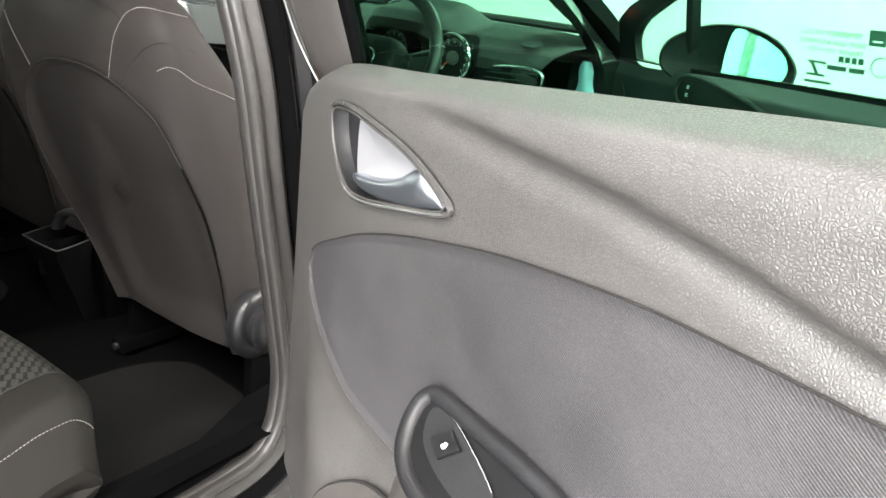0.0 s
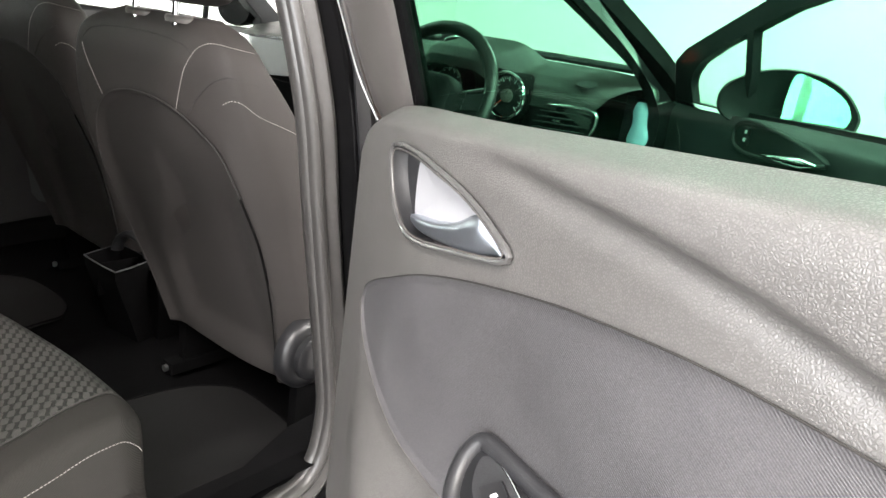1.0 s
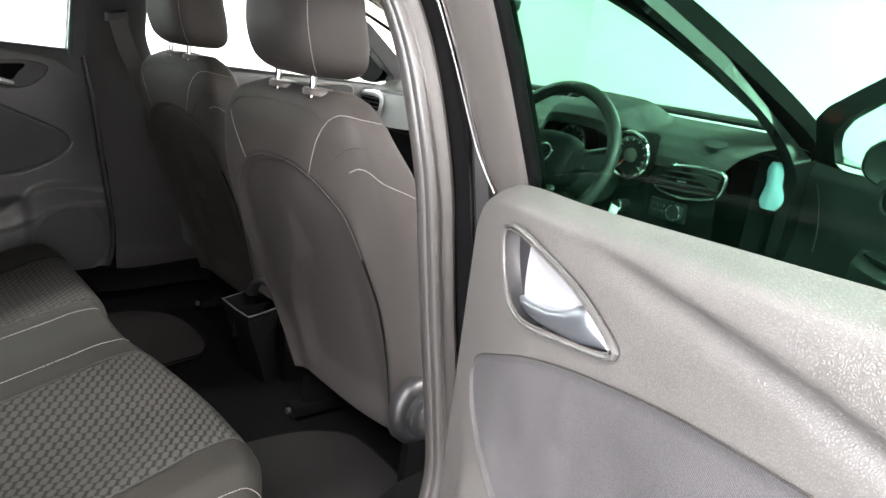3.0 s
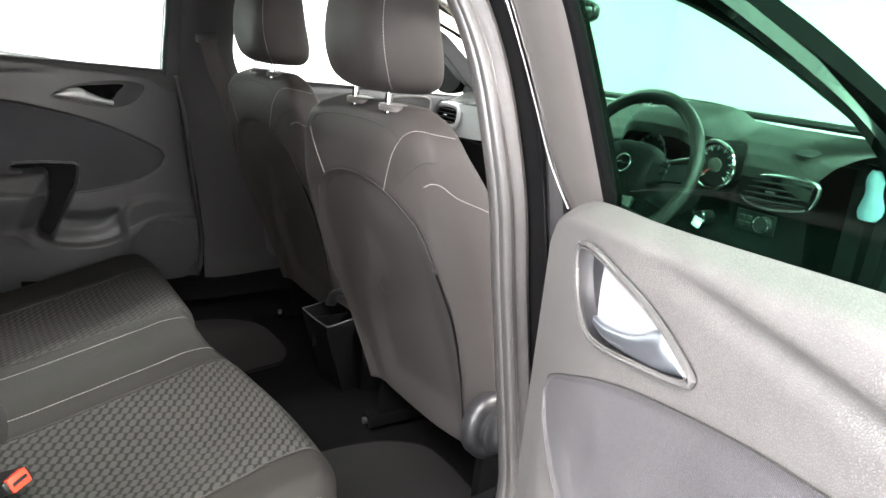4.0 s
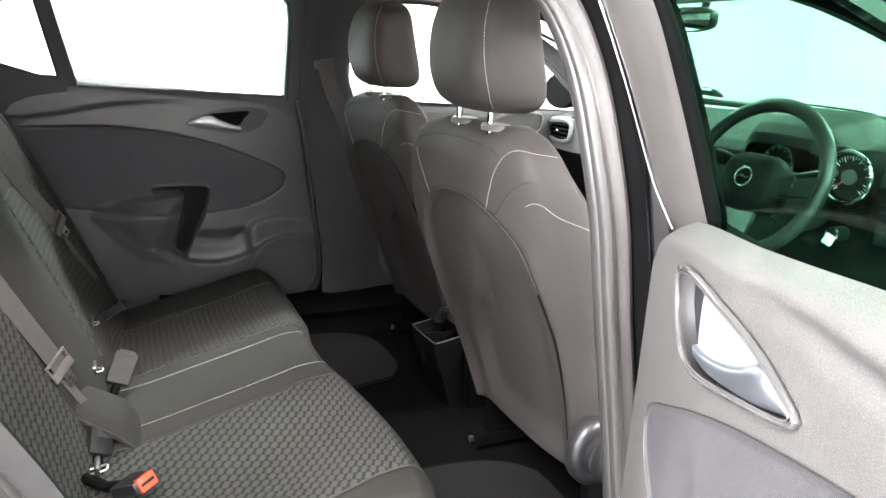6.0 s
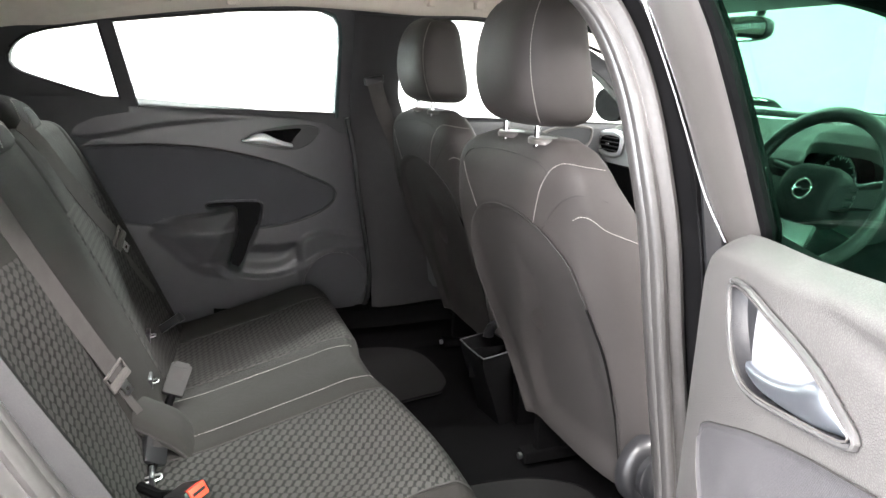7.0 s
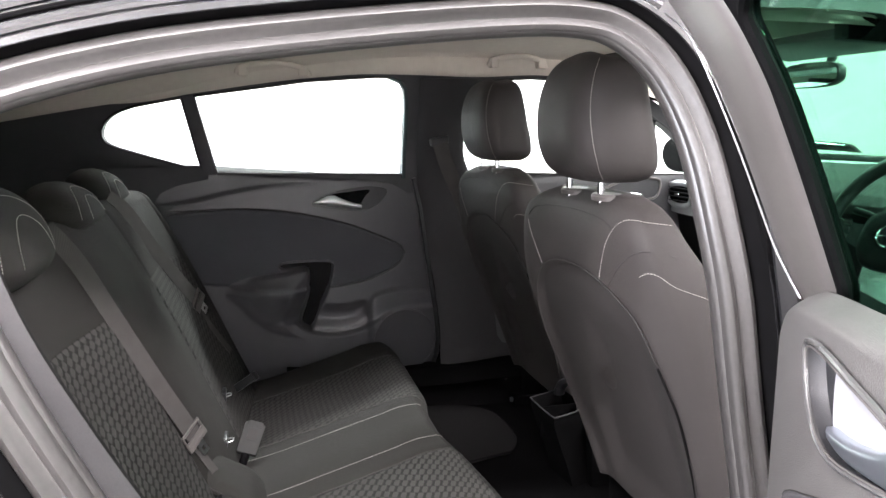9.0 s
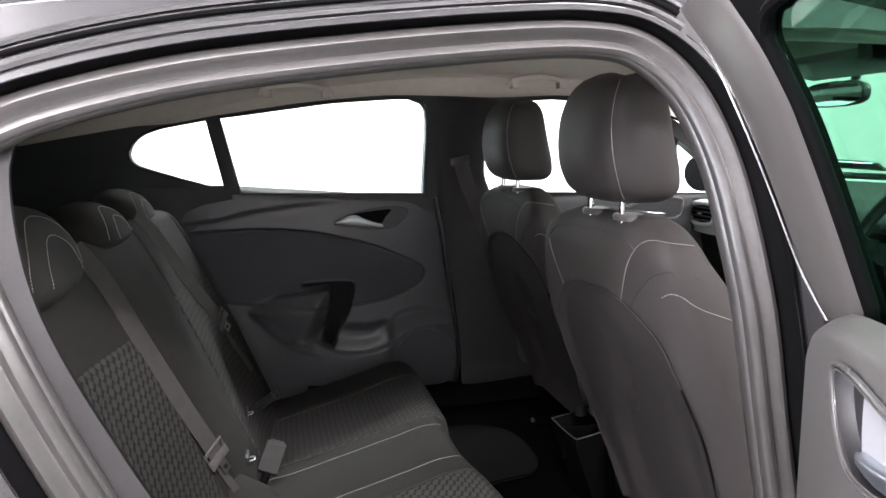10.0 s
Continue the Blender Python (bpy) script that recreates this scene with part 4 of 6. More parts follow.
    # dark plate added on the slot floor in place of the deep recess's shade
    part("pull_slot", plate(SLOT_L, [], lambda y, z: W(y, left_base(y, z) - 0.026, z), 0.002, (1, 0, 0)), DASHLOW, root, "pull slot with a dark plate for its shade")
    part("grip_edge", tube([W(y, left_base(y, z) + 0.003, z) for y, z in ((-0.497, 0.687), (-0.45, 0.690), (-0.40, 0.690), (-0.35, 0.686), (-0.335, 0.678))], 0.0035, 8), FARPL, root)
    # round speaker grille with a fine raised line round it
    ring = oval(-0.112, 0.408, 0.104, 0.104, 44)
    spk = part("speaker_grille", plate(ring, [], lambda y, z: W(y, left_k(y, 0.408) + 0.002, z), 0.003, (1, 0, 0)), FARPL, root, "round speaker grille darkened as in shade")
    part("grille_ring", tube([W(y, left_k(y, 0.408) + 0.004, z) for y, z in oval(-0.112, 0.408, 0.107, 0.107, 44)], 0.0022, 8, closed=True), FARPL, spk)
    # rubber that closes against the pillar
    part("door_seal", tube([W(y, 0.012, z) for y, z in ((-0.070, 0.945), (-0.050, 0.85), (-0.030, 0.70), (-0.012, 0.57), (0.002, 0.47), (0.006, 0.40), (0.0, 0.34), (-0.02, 0.30))], 0.008, 8), BLACKPL, root)
    part("glass_run", sweep([(-sx(z) + 0.047, y, z) for y, z in ((-0.100, 0.945), (-0.101, 1.02), (-0.102, 1.10), (-0.105, 1.18), (-0.112, 1.222), (-0.130, 1.243), (-0.16, 1.254))], [(-0.006, -0.004), (0.006, -0.004), (0.006, 0.003), (0.003, 0.005), (-0.003, 0.005), (-0.006, 0.003)], side=(1, 0, 0)), GLASSRUN, root, "rubber glass run coloured with a teal reflection")


far_rear_door()


# ---- front seats ----
def front_seat():
    base = (0.37, 0.2, 0.17)
    root = thing("bucket_seat", base, "dark grey cloth front seat with light stitching", "car seat", group="front seats")
    cx = 0.37

    def yb(z):
        return table([(0.33, 0.165), (0.45, 0.128), (0.60, 0.075), (0.75, 0.022), (0.85, -0.008), (0.92, -0.012), (0.97, 0.000), (0.995, 0.022)], z)

    def half(z):
        return table([(0.33, 0.225), (0.42, 0.245), (0.55, 0.255), (0.70, 0.252), (0.80, 0.245), (0.88, 0.232), (0.94, 0.212), (0.965, 0.192), (0.982, 0.165), (0.995, 0.125)], z)

    def depth(z):
        return table([(0.33, 0.16), (0.5, 0.19), (0.7, 0.18), (0.85, 0.145), (0.94, 0.105), (0.975, 0.08), (0.995, 0.045)], z)
    def pw(z):
        """Half-width of the cloth panel on the back, closing in an arch."""
        return table([(0.33, 0.178), (0.44, 0.200), (0.55, 0.216), (0.65, 0.217), (0.713, 0.210), (0.765, 0.196), (0.796, 0.178), (0.822, 0.150), (0.842, 0.118), (0.855, 0.078), (0.861, 0.040), (0.863, 0.0)], z)

    def bow(e, x, z):
        """How far the rear face curves forward towards its edges; inboard the shoulder swells to the rear."""
        edge = 0.030 * e ** 2.2 * sm(z, 0.98, 0.80) if x > 0 else -0.020 * e ** 2.2 * sm(z, 0.995, 0.955) * sm(z, 0.40, 0.75)
        return edge - 0.012 * math.exp(-((e - 0.82) / 0.10) ** 2) * sm(z, 0.86, 0.74) * sm(z, 0.98, 0.80)

    def wider(x, z):
        return x * (1.0 + 0.09 * sm(z, 0.45, 0.80) if x < 0 else 1.0)

    def scoop(x, z):
        """Shallow hollow for the knees, between two soft folds."""
        m = x - cx
        return 0.022 * sm(m, -0.135 + 0.10 * sm(z, 0.50, 0.72), -0.085 + 0.10 * sm(z, 0.50, 0.72)) * (1 - sm(m, 0.120, 0.205)) * (1 - sm(z, 0.66, 0.80)) * sm(z, 0.33, 0.42)

    def sunk(x, z):
        """The cloth panel lies a little below the padding round it."""
        slope = (pw(z + 0.002) - pw(z - 0.002)) / 0.004
        return 0.011 * sm((pw(z) - abs(x - cx)) / math.sqrt(1 + slope * slope), -0.003, 0.014) + scoop(x, z)
    rings = []
    zs = [0.33 + 0.645 * i / 110 for i in range(111)] + [0.98, 0.986, 0.991, 0.994, 0.996]
    for z in zs:
        w, d, y0 = half(z), depth(z), yb(z)
        ring = []
        for i in range(144):
            a = 2 * math.pi * i / 144
            c, s = math.cos(a), math.sin(a)
            x = w * math.copysign(abs(c) ** 0.44, c)
            y = d / 2 * math.copysign(abs(s) ** 0.44, s)
            # side bolsters reach forward, the back bows gently
            e = abs(x) / w
            y += 0.035 * e ** 3 * sm(z, 0.98, 0.80) if y > 0 else bow(e, x, z)
            x = wider(x, z)
            if y < 0:
                y += sunk(cx + x, z)
            ring.append((cx + x, y0 + d / 2 + y, z))
        rings.append(ring)
    bm = loft(rings)
    back = part("backrest", bm, VINYL, root, "dark grey upholstered backrest", angle=180)

    def bk(x, z, lift=0.0):
        """A point on the rear face."""
        e = min(1, abs(x - cx) / wider(math.copysign(half(z), x - cx), z) * (1 if x > cx else -1))
        d = depth(z)
        s = -max(0.0, 1 - e ** 4.545) ** 0.22
        return Vector((x, yb(z) + d / 2 + d / 2 * s + bow(e, x - cx, z) + sunk(x, z) - lift, z))
    def rp(z, a, lift):
        """A point round the backrest at a height, with a measured as in the rings."""
        w, d = half(z), depth(z)
        c, s = math.cos(a), math.sin(a)
        x = w * math.copysign(abs(c) ** 0.44, c)
        y = d / 2 * math.copysign(abs(s) ** 0.44, s)
        e = abs(x) / w
        y += 0.035 * e ** 3 * sm(z, 0.98, 0.80) if y > 0 else bow(e, x, z)
        x = wider(x, z)
        v = Vector((x, y, 0)).normalized() * lift
        return Vector((cx + x + v.x, yb(z) + d / 2 + y + v.y, z))
    # arched cloth panel over the lower back
    def shell_fn(s, t):
        e = s * 2 - 1
        z = 0.335 + 0.5275 * (1 - (1 - t) ** 1.6)
        w = pw(z)
        rim = min((1 - abs(e)) * w, 0.861 - z)
        return bk(cx + e * w, z, 0.0018 + 0.0018 * sm(rim, 0.0, 0.010))
    part("back_panel", grid(shell_fn, 50, 60), CLOTH, root, "dark cloth panel on the backrest", angle=180)
    rimline = [shell_fn(0.0, i / 60) for i in range(60)] + [shell_fn(1.0, 1 - i / 60) for i in range(61)]
    part("panel_seam", tube(rimline, 0.0013, 6), PIPING, back)
    for sd in (1, -1):
        seam = [bk(cx + sd * x, z, 0.001) for x, z in ([(0.098, 0.852), (0.110, 0.885), (0.124, 0.918), (0.138, 0.942)] if sd > 0 else [(0.135, 0.838), (0.158, 0.870), (0.180, 0.900), (0.192, 0.922)])]
        seam = spline(seam, 6)
        stitch(seam, back)
        if sd < 0:
            continue
        side = spline([bk(cx + sd * x, z, 0.001) for x, z in [(0.138, 0.940), (0.145, 0.951), (0.156, 0.959), (0.168, 0.964)]] + [rp(z, math.pi / 2 - sd * (math.pi / 2 + radians(dg)), 0.001) for dg, z in [(26, 0.965), (10, 0.963), (-8, 0.957)]], 6)
        stitch(side, back)
        bol = spline([rp(z, math.pi / 2 - sd * (math.pi / 2 + radians(dg)), 0.001) for dg, z in [(46, 0.877), (34, 0.885), (20, 0.882), (6, 0.864), (-8, 0.832), (-22, 0.79)]], 6)
        stitch(bol, back)
        part("seam", tube(spline([bk(cx + sd * x, z, 0.0) for x, z in [(0.122, 0.845), (0.150, 0.878), (0.176, 0.902)]] + [rp(z, math.pi / 2 - sd * (math.pi / 2 + radians(dg)), 0.0) for dg, z in [(42, 0.914), (20, 0.920), (0, 0.910)]], 6), 0.0012, 6), PIPING, back)
    # seam along the shoulder, and creases in the lower padding
    part("seam", tube(spline([bk(cx + x, z, 0.0) for x, z in [(-0.188, 0.932), (-0.165, 0.950), (-0.10, 0.960), (-0.02, 0.963), (0.06, 0.961), (0.110, 0.955), (0.138, 0.944)]], 6), 0.0012, 6), PIPING, back)
    part("seam", tube(spline([bk(cx + x, z, 0.0030) for x, z in [(0.208, 0.725), (0.217, 0.65), (0.217, 0.585), (0.209, 0.51), (0.196, 0.43), (0.180, 0.35)]], 6), 0.0024, 6), SOOT, back)
    # seat base
    rings = []
    for i in range(24):
        y = 0.27 + 0.42 * i / 23
        zt = 0.40 + 0.05 * sm(y, 0.2, 0.6) - 0.05 * sm(y, 0.62, 0.68)
        ring = []
        for j in range(32):
            a = 2 * math.pi * j / 32
            c, s = math.cos(a), math.sin(a)
            ring.append((cx + 0.25 * math.copysign(abs(c) ** 0.5, c), y, 0.34 + (zt - 0.34) * math.copysign(abs(s) ** 0.5, s) * (1 if s > 0 else 0.7)))
        rings.append(ring)
    part("cushion", loft(rings), CLOTH, root, angle=180)
    for sd in (1, -1):
        part("slide_rail", block(cx + sd * 0.20 - 0.02, cx + sd * 0.20 + 0.02, 0.165 if sd < 0 else 0.26, 0.75, 0.185, 0.215, 0.004), CARPET, root, "black steel slide rail")
        if sd < 0:
            part("rail_bolt", tube([(cx + sd * 0.20, 0.165, 0.20), (cx + sd * 0.20, 0.157, 0.20)], 0.008, 10), STEEL, root)
        part("seat_bracket", block(cx + sd * 0.20 - 0.012, cx + sd * 0.20 + 0.012, 0.20, 0.62, 0.21, 0.36, 0.004), CARPET, root)
    # head restraint on two posts
    hr = []
    for i in range(33):
        s = i / 32
        z = 1.016 + 0.222 * s
        w = 0.128 * table([(0, 0.66), (0.03, 0.82), (0.08, 0.92), (0.16, 0.98), (0.28, 1.0), (0.5, 0.965), (0.75, 0.90), (0.88, 0.83), (0.95, 0.74), (0.985, 0.62), (1, 0.48)], s)
        d = 0.078 * table([(0, 0.58), (0.04, 0.78), (0.12, 0.94), (0.3, 1.0), (0.55, 0.95), (0.8, 0.82), (0.92, 0.66), (0.98, 0.48), (1, 0.35)], s)
        yc = 0.045 - 0.030 * math.sin(math.pi * s * 0.9) * 0.6 - 0.012 * s
        hr.append([(cx + w * math.copysign(abs(math.cos(a)) ** 0.6, math.cos(a)), yc + d * math.copysign(abs(math.sin(a)) ** 0.6, math.sin(a)), z - 0.010 * (math.cos(a)) ** 2 * sm(s, 0.5, 1)) for a in [2 * math.pi * j / 48 for j in range(48)]])
    head = part("head_restraint", loft(hr), VINYL, root, "dark cloth head restraint with centre stitching", angle=180)

    def hb(s, side, lift):
        i = s * 32
        r = hr[int(round(i))]
        p = Vector(r[side])
        c = sum((Vector(q) for q in r), Vector()) / len(r)
        return p + (p - c).normalized() * lift
    for idx in (29, 43):
        stitch([hb(s / 32, idx, 0.0008) for s in range(1, 32)], head)
    for sd in (1, -1):
        x = cx + sd * 0.0625
        part("post", tube([(x, 0.012, 0.97), (x, 0.012, 1.05)], 0.0065, 14), CHROME, root, "chrome head restraint post")
        part("post_collar", loft([[(x + r * 1.25 * math.cos(a), 0.024 + r * 0.9 * math.sin(a), z) for a in [2 * math.pi * j / 24 for j in range(24)]] for z, r in ((0.985, 0.027), (0.992, 0.028), (0.996, 0.025), (0.997, 0.018), (0.997, 0.008))]), SMOOTH, root, "plastic post collar")
    return root


seat_a = front_seat()
copy_thing(seat_a, Matrix.Translation((0.37 - 0.74, 0.2 + 0.07, 0.17)))


def disc_x(x, y, z, steps, n=28):
    """A turned shape about an axis across the car, from (offset, radius) steps."""
    return loft([[(x + h, y + r * math.cos(a), z + r * 1.12 * math.sin(a)) for a in [2 * math.pi * j / n for j in range(n)]] for h, r in steps])


cover = part("recliner_cover", disc_x(0.605, 0.178, 0.425, ((0.0, 0.062), (0.018, 0.062), (0.027, 0.056), (0.031, 0.047), (0.030, 0.040))), BLACKPL, seat_a, "round plastic recliner cover")
part("recliner_knob", disc_x(0.632, 0.178, 0.425, ((0.0, 0.040), (0.016, 0.039), (0.020, 0.034), (0.020, 0.012))), BLACKPL, cover)


# ---- rear bench ----
def rear_bench():
    root = thing("rear_bench", (0, -0.45, 0.17), "dark grey rear bench with patterned cloth and light stitching", "car seat")

    def top(x, v):
        """Cushion surface; v runs from the rear (0) to the nose (1) and down the front."""
        y = table([(0, -0.72), (0.75, -0.225), (0.86, -0.175), (0.92, -0.157), (1.0, -0.165)], v) + 0.032 * sm(x, 0.05, 0.45)
        z = table([(0, 0.315), (0.2, 0.335), (0.4, 0.37), (0.6, 0.405), (0.72, 0.422), (0.8, 0.424), (0.86, 0.412), (0.92, 0.375), (1.0, 0.22)], v)
        e = abs(x)
        mid = math.exp(-(x / 0.14) ** 4)
        dish = 0.022 * math.exp(-((e - 0.38) / 0.16) ** 2) * (1 - sm(v, 0.55, 0.85))
        z += 0.012 * mid * (1 - sm(v, 0.8, 0.95)) - dish
        y -= 0.040 * sm(e, 0.52, 0.70) ** 2 * sm(v, 0.5, 0.9) + 0.02 * mid * sm(v, 0.6, 0.9)
        z -= 0.085 * sm(e, 0.60, 0.69) ** 2 * (1 - sm(v, 0.9, 1.0))
        y -= 0.085 * sm(e, 0.48, 0.69) * sm(v, 0.90, 1.0)
        return Vector((x, y, z))

    def strip(name, x0, x1, material, lift, v0=0.0, v1=1.0, nx=40, nv=70, label=""):
        bm = bmesh.new()
        uv = bm.loops.layers.uv.new("UVMap")
        vs = []
        for i in range(nx):
            col = []
            for j in range(nv):
                x, v = x0 + (x1 - x0) * i / (nx - 1), v0 + (v1 - v0) * j / (nv - 1)
                p = top(x, v)
                rim = min(i, nx - 1 - i) / (nx - 1) * abs(x1 - x0)
                p.z += lift * sm(rim, 0, 0.012)
                col.append((bm.verts.new(p), (x, v * 0.62)))
            vs.append(col)
        for i in range(nx - 1):
            for j in range(nv - 1):
                q = (vs[i][j], vs[i + 1][j], vs[i + 1][j + 1], vs[i][j + 1])
                f = bm.faces.new([a[0] for a in q])
                for lp, a in zip(f.loops, q):
                    lp[uv].uv = a[1]
        return part(name, bm, material, root, label, angle=180)
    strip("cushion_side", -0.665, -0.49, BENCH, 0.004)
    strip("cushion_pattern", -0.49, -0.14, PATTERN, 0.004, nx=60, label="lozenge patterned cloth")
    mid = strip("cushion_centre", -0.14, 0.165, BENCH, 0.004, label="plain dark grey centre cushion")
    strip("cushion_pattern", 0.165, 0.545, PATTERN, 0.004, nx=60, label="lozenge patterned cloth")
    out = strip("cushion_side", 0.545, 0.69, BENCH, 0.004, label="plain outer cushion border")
    # side faces down to the pan
    for sd in (1, -1):
        part("cushion_flank", grid(lambda s, t, sd=sd: (lambda p: (p.x + sd * (0.008 * math.sin(math.pi * min(1, t * 2.5)) - 0.090 * t ** 1.2), p.y - 0.06 * t ** 1.2 * sm(s, 0.6, 0.95), p.z + (0.20 - p.z) * t))(top(sd * 0.664 + (0.025 if sd > 0 else 0), s)), 50, 12), BENCH, root, angle=180)
    for x in (-0.060, 0.115):
        stitch([top(x, 0.12 + 0.72 * i / 40) + Vector((0, 0, 0.0045)) for i in range(41)], mid, r=0.00055, dash=0.0055, gap=0.0018)
    stitch([top(0.650, 0.1 + 0.80 * i / 40) + Vector((0, 0, 0.006)) for i in range(41)], out)
    for x in (-0.49, 0.545, -0.14, 0.165):
        part("seam", tube([top(x, i / 40) + Vector((0, 0, 0.0015)) for i in range(41)], 0.0018, 6), PIPING, root)

    # folded pad at the foot of the centre backrest
    def flap(s, t, lift=0.0):
        """Cloth flap from the backrest down onto the cushion."""
        w = 0.055 + 0.025 * t
        e = 2 * s - 1
        rim = min(1 - abs(e), 1 - t, 0.4)
        return Vector((0.075 + w * e + 0.02 * t, -0.735 + 0.165 * t - 0.012 * e * e, 0.452 - 0.102 * t - 0.010 * sm(t, 0.75, 1.0) + 0.010 * sm(rim, 0, 0.18) - 0.012 * abs(e) ** 3 + lift))
    pad = grid(flap, 30, 30)
    grid(lambda s, t: flap(1 - s, t, -0.014 - 0.006 * math.sin(math.pi * s)), 30, 30, bm=pad)
    bmesh.ops.bridge_loops(pad, edges=[e for e in pad.edges if len(e.link_faces) == 1])
    part("centre_pad", pad, BENCH, root, "dark cloth flap at the foot of the backrest", angle=70)
    part("flap_seam", tube([flap(1.0, 0.05 + 0.9 * i / 12, -0.004) for i in range(13)], 0.0025, 6), PIPING, root)
    part("flap_roll", tube(spline([flap(x, 1.0, -0.010) + Vector((0, 0.004, 0)) for x in (0.05, 0.4, 0.8, 1.0)] + [flap(1.0, 1.0, -0.016) + Vector((0.035, 0.022, -0.004))], 5), 0.012, 10), CARPET, root, "black rolled edge")

    def bs(x, v):
        """Backrest surface; v runs up."""
        z = table([(0, 0.30), (0.85, 0.905), (0.93, 0.935), (0.98, 0.945), (1, 0.94)], v)
        y = table([(0, -0.575), (0.85, -0.842), (0.93, -0.865), (0.98, -0.895), (1, -0.93)], v)
        e = abs(x)
        y -= 0.02 * math.exp(-((e - 0.37) / 0.15) ** 2) * (1 - sm(v, 0.6, 0.9)) + 0.05 * sm(e, 0.56, 0.65) ** 2
        y += 0.012 * math.exp(-(x / 0.13) ** 4) - 0.09 * (x + 0.65)
        z -= 0.035 * sm(e, 0.52, 0.66) ** 2 * sm(v, 0.6, 1)
        return Vector((x, y, z))

    def bstrip(name, x0, x1, material, v0=0.0, v1=1.0, nx=40, nv=60, label=""):
        bm = bmesh.new()
        uv = bm.loops.layers.uv.new("UVMap")
        vs = []
        for i in range(nx):
            col = []
            for j in range(nv):
                x, v = x0 + (x1 - x0) * i / (nx - 1), v0 + (v1 - v0) * j / (nv - 1)
                p = bs(x, v)
                rim = min(min(i, nx - 1 - i) / (nx - 1) * abs(x1 - x0), (0.3 if v1 > 0.95 else (v1 - v) * 0.6))
                p.y += 0.005 * sm(rim, 0, 0.012)
                col.append((bm.verts.new(p), (x, v * 0.62)))
            vs.append(col)
        for i in range(nx - 1):
            for j in range(nv - 1):
                q = (vs[i][j], vs[i + 1][j], vs[i + 1][j + 1], vs[i][j + 1])
                f = bm.faces.new([a[0] for a in q])
                for lp, a in zip(f.loops, q):
                    lp[uv].uv = a[1]
        return part(name, bm, material, root, label, angle=180)
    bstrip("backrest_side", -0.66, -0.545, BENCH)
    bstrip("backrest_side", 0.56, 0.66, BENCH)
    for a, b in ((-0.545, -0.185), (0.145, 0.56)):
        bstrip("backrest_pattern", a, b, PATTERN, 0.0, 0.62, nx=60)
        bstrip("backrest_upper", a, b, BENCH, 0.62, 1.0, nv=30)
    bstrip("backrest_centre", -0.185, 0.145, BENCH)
    part("backrest_rear", grid(lambda s, t: (-0.66 + 1.32 * s, -0.93 - 0.09 * (1.32 * s) + 0.02 * t, 0.94 - 0.6 * t - 0.035 * sm(abs(-0.66 + 1.32 * s), 0.52, 0.66)), 30, 6), CARPET, root)
    # three low head restraints
    for x0, w, zt in ((0.345, 0.165, 1.030), (-0.03, 0.120, 1.008), (-0.42, 0.130, 1.012)):
        rings = []
        for i in range(25):
            s = i / 24
            zb_ = 0.885 if x0 > 0.1 else 0.92
            z = zb_ + (zt - zb_) * s
            ww = w * table([(0, 0.80), (0.10, 0.92), (0.3, 1.0), (0.55, 0.97), (0.75, 0.86), (0.88, 0.70), (0.96, 0.50), (1, 0.30)], s)
            d = 0.062 * table([(0, 0.55), (0.08, 0.80), (0.25, 1.0), (0.5, 0.97), (0.75, 0.80), (0.92, 0.52), (1, 0.25)], s)
            rings.append([(x0 + ww * math.copysign(abs(math.cos(a)) ** 0.7, math.cos(a)), (-0.852 if x0 > 0.1 else -0.872 if x0 > -0.2 else -0.920) - 0.09 * (x0 + 0.65) - 0.035 * s + d * math.copysign(abs(math.sin(a)) ** 0.8, math.sin(a)), z) for a in [2 * math.pi * j / 40 for j in range(40)]])
        h = part("head_restraint", loft(rings), BENCH, root, "low dark cloth head restraint", angle=180)
        for out in (0.80, 0.50):
            # stitching that follows the rounded outline over the front face
            path = []
            for i in range(41):
                a = math.pi * (0.04 + 0.92 * i / 40)
                f = 24 * (0.15 + (0.76 if out > 0.6 else 0.55) * math.sin(a))
                lo, t = rings[int(f)], f - int(f)
                ring = [tuple(p + (q - p) * t for p, q in zip(u, v)) for u, v in zip(lo, rings[min(24, int(f) + 1)])]
                wide = ring[0][0] - x0
                x = max(-0.97 * wide, min(0.97 * wide, w * out * math.cos(a)))
                bulge = max(0.0, 1 - (abs(x) / wide) ** (1 / 0.35)) ** 0.4
                path.append(Vector((x0 + x, ring[0][1] + (ring[10][1] - ring[0][1]) * bulge + 0.0012, ring[0][2])))
            stitch(path, h)
    return root


rear_bench()

